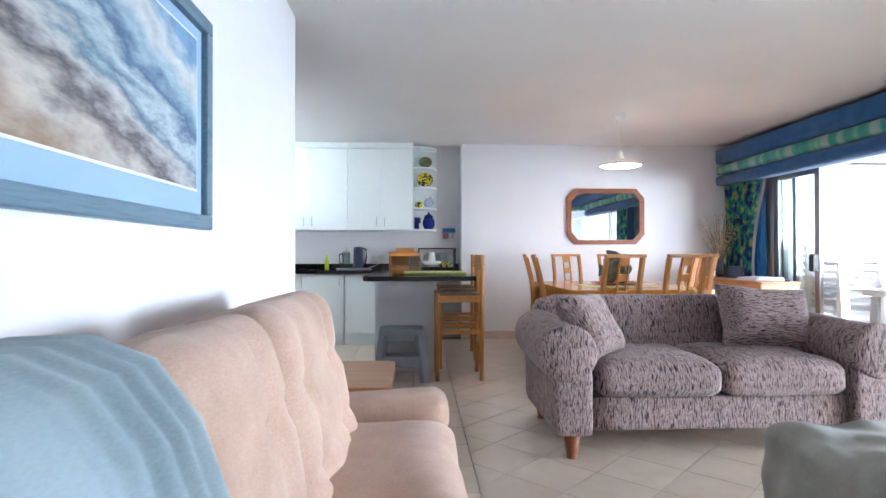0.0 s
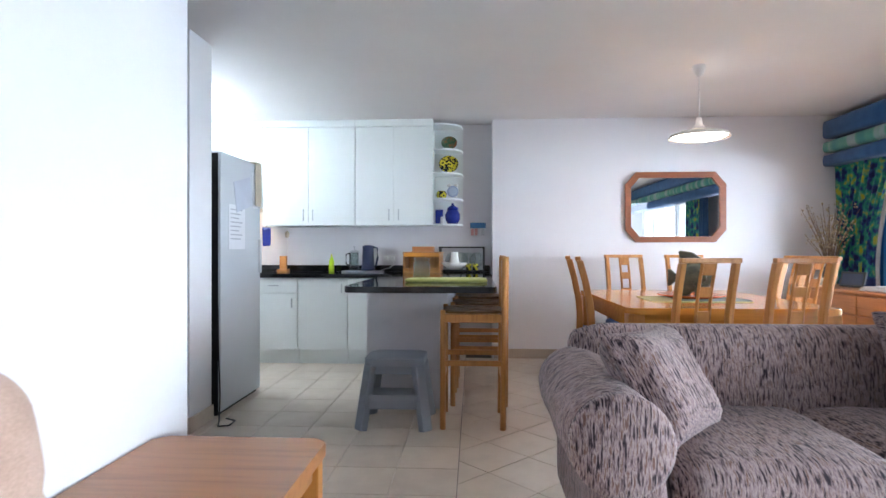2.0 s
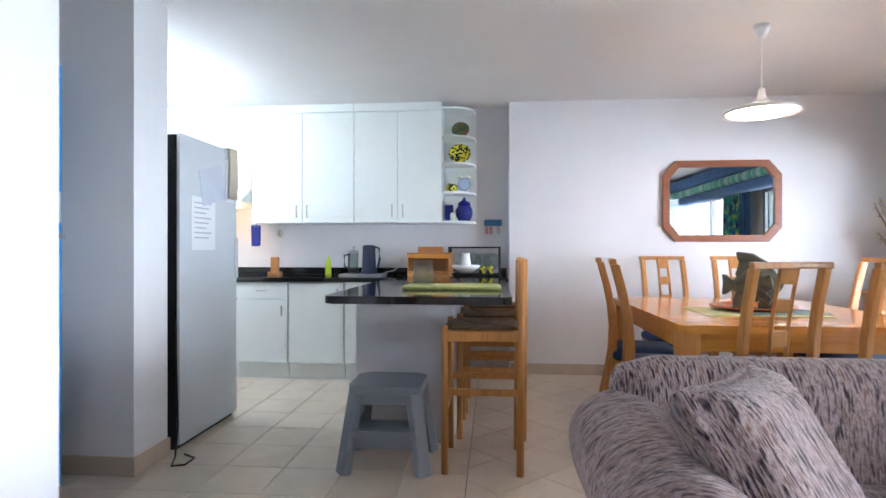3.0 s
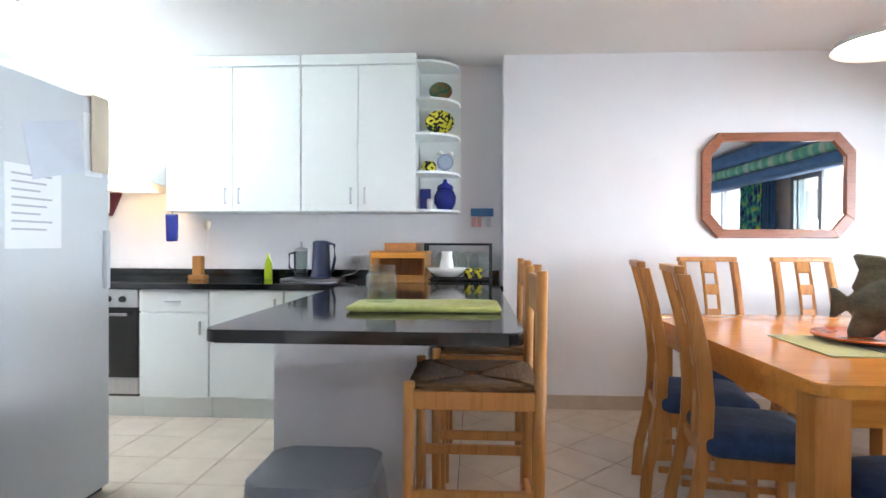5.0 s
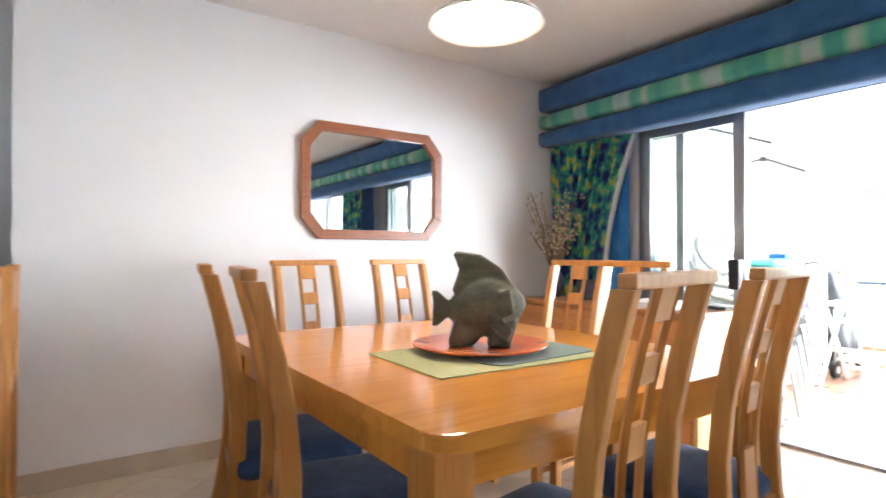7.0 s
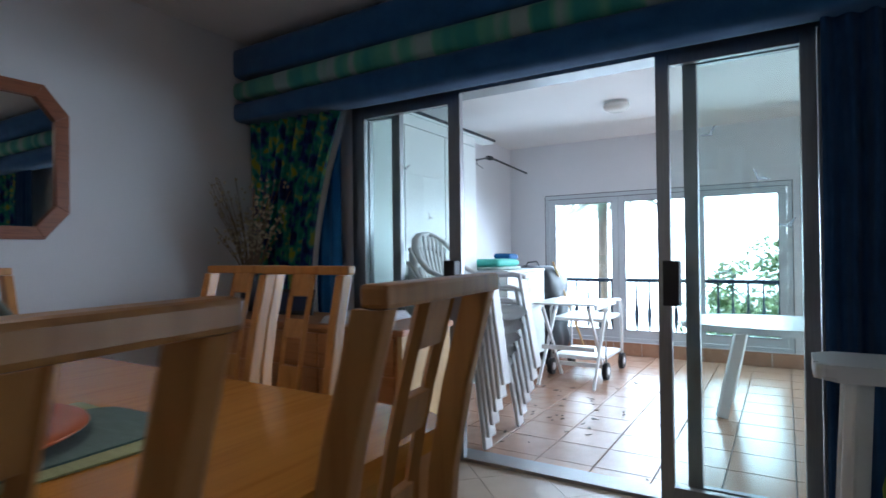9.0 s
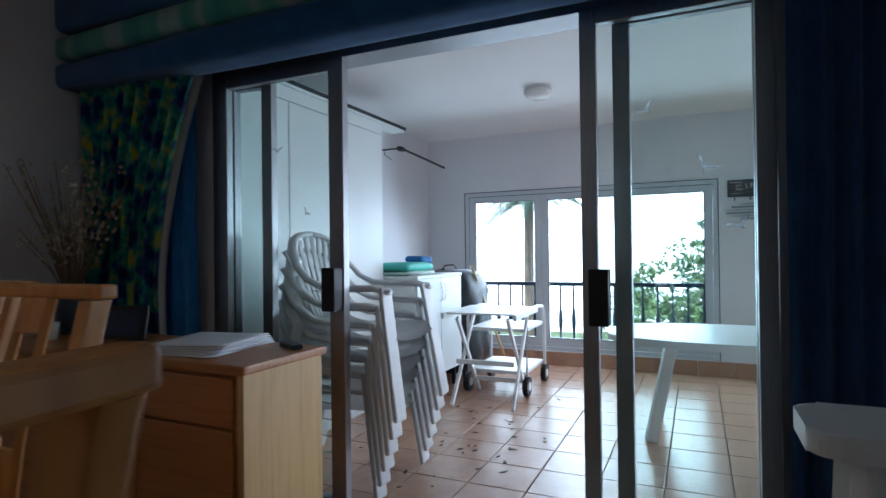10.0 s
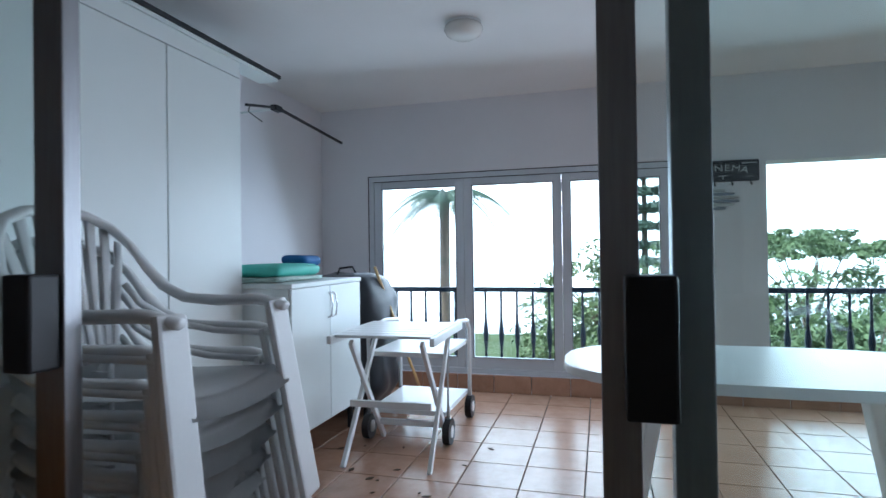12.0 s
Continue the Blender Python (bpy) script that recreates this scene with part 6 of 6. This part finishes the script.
solid("water", box(9.5, 2400, -1500, 1500, -9.2, -9.0), SEA[0], "pale calm sea reaching the hazy horizon", "sea", "structure")
GRASS = paint("dull_garden_green", (0.06, 0.10, 0.03), 0.95, 0.3, 3)
solid("ground", box(9.3, 70, -70, 60, -8.98, -8.6), GRASS, "green garden ground below the balcony", "ground", "structure")
solid("balcony_floor", box(7.95, 8.75, -3.0, 7.6, -0.25, -0.03), GROUT, "narrow grey concrete balcony ledge", "ledge", "structure")
bd = bmesh.new()
ring = [(150 * math.cos(radians(a)), 150 * math.sin(radians(a))) for a in range(-80, 81, 5)]
lo, hi = [bd.verts.new((x, y, -9.2)) for x, y in ring], [bd.verts.new((x, y, 90)) for x, y in ring]
for i in range(len(ring) - 1):
    bd.faces.new((lo[i], lo[i + 1], hi[i + 1], hi[i]))
solid("backdrop", bd, glow("white_haze", (0.93, 0.97, 1.0), 1.7), "white hazy sky over the sea", "sky", "structure")


def leaf_mat(name, a, b):
    m, n, l, s = material(name, 0.6, 0, 0.3)
    g = n.new("ShaderNodeNewGeometry")
    l.new(ramp(n, l, g.outputs["Random Per Island"], ((0, a), (1, b))), s.inputs["Base Color"])
    s.inputs["Subsurface Weight"].default_value = 0.0
    return m


LEAF = leaf_mat("broad_leaf", (0.11, 0.17, 0.08), (0.21, 0.29, 0.14))
LEAF_DARK = leaf_mat("needle_leaf", (0.07, 0.12, 0.09), (0.13, 0.19, 0.14))
BARK = paint("grey_bark", (0.16, 0.13, 0.10), 0.9, 0.3, 8)


def leaves(centres, per, spread, size, seed, flat=1.0):
    """Small leaf blades scattered round many clump centres."""
    r = np.random.RandomState(seed)
    verts, faces = [], []
    for cx, cy, cz, k in centres:
        p = r.normal(0, 1, (per, 3))
        p /= np.linalg.norm(p, axis=1)[:, None]
        p *= (r.uniform(0.2, 1, (per, 1)) ** 0.5) * spread * k
        p[:, 2] *= flat
        for q in p:
            u, v = r.normal(0, 1, 3), r.normal(0, 1, 3)
            u *= size * r.uniform(0.6, 1.3) / np.linalg.norm(u)
            v *= 0.45 * size / np.linalg.norm(v)
            o = np.array((cx, cy, cz)) + q
            i = len(verts)
            verts += [tuple(o - u), tuple(o + v), tuple(o + u), tuple(o - v)]
            faces.append((i, i + 1, i + 2, i + 3))
    me = bpy.data.meshes.new("crown")
    me.from_pydata(verts, [], faces)
    return me


def tree(name, label, x, y, base, top, width, seed, mat=None, clumps=70, per=110, flat=0.6, size=0.16, umbrella=False):
    r = random.Random(seed)
    t = thing(name, label, "tree", pose(x, y, base))
    h = top - base
    part("trunk", sweep([(0, 0, 0), (0.1, 0.05, h * 0.3), (-0.05, 0.1, h * 0.55), (0, 0, h * 0.72)], [0.22, 0.18, 0.14, 0.09], 8), BARK, t, smooth=True)
    centres = []
    for i in range(clumps):
        a, q = r.uniform(0, 6.28), r.uniform(0, 1) ** 0.5
        zz = h * (0.97 - 0.10 * q - r.uniform(0, 0.06)) if umbrella else h * (0.97 - 0.35 * q * q - r.uniform(0, 0.42) * (1 - 0.3 * q))
        centres.append((width / 2 * q * math.cos(a), width / 2 * q * math.sin(a), zz, r.uniform(0.6, 1.3)))
    for c in centres[:10]:
        part("limb", sweep([(0, 0, h * r.uniform(0.4, 0.65)), (c[0] * 0.5, c[1] * 0.5, h * 0.7), c[:3]], [0.08, 0.05, 0.02], 6), BARK, t, smooth=True)
    me = leaves(centres, per, width * (0.075 if umbrella else 0.12), size, seed, flat)
    me.materials.append(mat or LEAF)
    crown = new("crown", me)
    crown.parent = t
    tagged(crown, kind="stuff")


tree("broad_tree", "large leafy green tree below the balcony", 29.4, 4.3, -8.6, 1.9, 7.4, 1, clumps=90)
tree("broad_tree", "leafy green tree standing beside the larger one", 33.0, 0.6, -8.6, 2.3, 6.5, 2, clumps=70)
tree("garden_shrub", "round green shrub rising under the railing", 20.5, 5.6, -8.6, -1.5, 2.4, 3, clumps=26, per=80, size=0.11)
tree("umbrella_tree", "flat-topped tree with airy green crown", 36.5, -5.8, -8.6, 2.7, 8.5, 4, clumps=70, umbrella=True, flat=0.4, per=90)
for x, y, z, w, s in ((22, -2.2, -0.4, 5.5, 5), (24, -6.5, 0.4, 6.5, 6), (27, -11.5, 1.2, 7.5, 7), (34, -15.5, 2.0, 8.5, 8), (21, -9.5, -0.4, 5.5, 9), (38, -10.5, 1.4, 8.5, 10), (25, 1.6, -1.2, 4.6, 12), (30, -4.0, 0.3, 7.0, 13), (20, -5.2, -1.2, 5.0, 14)):
    tree("broad_tree", "dense green garden tree below the balcony", x, y, -8.6, z, w, s, clumps=60, per=90)


def norfolk_pine(x, y, base, top, seed):
    r = random.Random(seed)
    t = thing("norfolk_pine", "tall layered dark green conifer", "tree", pose(x, y, base))
    h = top - base
    part("trunk", sweep([(0, 0, 0), (0, 0, h * 0.5), (0, 0, h)], [0.3, 0.2, 0.03], 8), BARK, t, smooth=True)
    centres = []
    for k in range(13):
        z = h * (0.28 + 0.055 * k)
        reach = 3.6 * (1 - k / 14.5) * r.uniform(0.85, 1.1)
        for j in range(6):
            a = j * 1.047 + k * 0.5
            bend = r.uniform(-0.1, 0.25)
            part("branch", sweep([(0, 0, z), (reach * 0.6 * math.cos(a), reach * 0.6 * math.sin(a), z + bend * 0.4), (reach * math.cos(a), reach * math.sin(a), z + bend + 0.25)], [0.06, 0.04, 0.015], 5), BARK, t)
            for q in (0.35, 0.5, 0.65, 0.8, 0.95):
                centres.append((reach * q * math.cos(a), reach * q * math.sin(a), z + bend * q + 0.12, 1.0))
    me = leaves(centres, 70, 0.75, 0.15, seed, 0.42)
    me.materials.append(LEAF_DARK)
    c = new("crown", me)
    c.parent = t
    tagged(c, kind="stuff")


norfolk_pine(45, 1.6, -8.6, 14.0, 11)


def palm(x, y, base, top):
    t = thing("palm_tree", "slender palm with drooping fronds", "tree", pose(x, y, base))
    h = top - base
    part("trunk", sweep([(0.5, 0.2, 0), (0.2, 0.1, h * 0.5), (0, 0, h)], [0.24, 0.18, 0.16], 10), BARK, t, smooth=True)
    r = random.Random(5)
    for k in range(15):
        a, lift = k * 2.4, r.uniform(-0.3, 0.9)
        pts = []
        for i in range(9):
            f = i / 8
            rr = 2.2 * f
            pts.append(Vector((rr * math.cos(a), rr * math.sin(a), h + lift * f * 1.3 - 1.7 * f * f)))
        bm = sweep(pts, [0.03 - 0.003 * i for i in range(9)], 5)
        side = Vector((-math.sin(a), math.cos(a), 0))
        for i in range(1, 33):
            f = i / 33
            j = min(7, int(f * 8))
            p = pts[j].lerp(pts[j + 1], f * 8 - j)
            for s in (-1, 1):
                ln = 0.55 * (1 - 0.5 * f)
                tip = p + s * side * ln * 0.7 + Vector((0, 0, -ln * 0.6)) + (pts[8] - pts[0]).normalized() * 0.15
                wv = (pts[j + 1] - pts[j]).normalized() * 0.03
                q = [bm.verts.new(p - wv), bm.verts.new(p + wv), bm.verts.new(tip)]
                bm.faces.new(q)
        part("frond", bm, LEAF_DARK, t)


palm(20.8, 9.5, -8.6, 3.1)

# ---- floor tiles, piece by piece ----
def tile_mesh(name, side, mat, gap=0.0035, thick=0.011):
    h = side / 2 - gap / 2
    return mesh_of(box(-h, h, -h, h, -thick, 0, 0.0015, 1), name, mat)


def clip_half(poly, axis, value, keep_above):
    """Cuts a convex outline at x or y = value."""
    out = []
    for i, p in enumerate(poly):
        q = poly[(i + 1) % len(poly)]
        a, b = p[axis] - value, q[axis] - value
        if not keep_above:
            a, b = -a, -b
        if a >= 0:
            out.append(p)
        if a * b < 0:
            f = a / (a - b)
            out.append((p[0] + f * (q[0] - p[0]), p[1] + f * (q[1] - p[1])))
    return out


def lay_tiles(name, label, side, origin, turn, x0, x1, y0, y1, mat, near, gap=0.0035):
    """Tiles a rectangle; whole tiles within near are pieces of their own, the cut and far ones one joined mesh."""
    root = tagged(new(name), label, "floor", "", "structure")
    me = tile_mesh("tile", side, mat, gap)
    rest = bmesh.new()
    ca, sa = math.cos(radians(turn)), math.sin(radians(turn))
    n, made = int(max(x1 - x0, y1 - y0) / side * 1.6) + 3, 0
    h = side / 2 - gap / 2
    for i in range(-n, n + 1):
        for j in range(-n, n + 1):
            u, v = (i + 0.5) * side, (j + 0.5) * side
            cx, cy = origin[0] + ca * u - sa * v, origin[1] + sa * u + ca * v
            poly = [(cx + ca * a - sa * b, cy + sa * a + ca * b) for a, b in ((-h, -h), (h, -h), (h, h), (-h, h))]
            whole = all(x0 <= p[0] <= x1 and y0 <= p[1] <= y1 for p in poly)
            if whole and near[0] < cx < near[1] and near[2] < cy < near[3] and made < 300:
                ob = new("tile", me)
                ob.parent = root
                ob.matrix_local = pose(cx, cy, 0, 0, 0, turn)
                made += 1
                continue
            for axis, value, above in ((0, x0, True), (0, x1, False), (1, y0, True), (1, y1, False)):
                poly = clip_half(poly, axis, value, above) if len(poly) > 2 else poly
            if len(poly) > 2:
                low, high = [rest.verts.new((x, y, -0.011)) for x, y in poly], [rest.verts.new((x, y, 0)) for x, y in poly]
                rest.faces.new(high)
                for k in range(len(poly)):
                    m = (k + 1) % len(poly)
                    rest.faces.new((low[k], low[m], high[m], high[k]))
    ob = part("cut_tiles", rest, mat, root)
    tagged(ob, kind="stuff")


lay_tiles("floor_kitchen", "cream ceramic tiles laid square in kitchen and hall", 0.32, (0.24, 4.80), 0, -3.6, 0.238, -3.0, 7.36, TILE_IN, (-2.0, 0.24, 3.2, 7.1))
lay_tiles("floor_living", "cream ceramic tiles laid diagonally in the living room", 0.32, (0.394, 2.765), 45, 0.242, 4.175, -3.0, 7.13, TILE_IN, (0.2, 3.6, 1.6, 7.2))
lay_tiles("floor_sunroom", "terracotta ceramic tiles laid square in the sun room", 0.30, (6.54, 5.03), 0, 4.325, 7.735, -3.0, 6.985, TILE_OUT, (4.3, 7.8, 2.9, 7.1), 0.006)
for i in range(28):
    y = 6.98 - 0.30 * i - 0.297
    tl = solid("skirting_tile", box(7.722, 7.738, y, y + 0.294, 0.001, 0.137, 0.002), TILE_OUT, "terracotta tile skirting under the outer doors", "skirting", "structure")
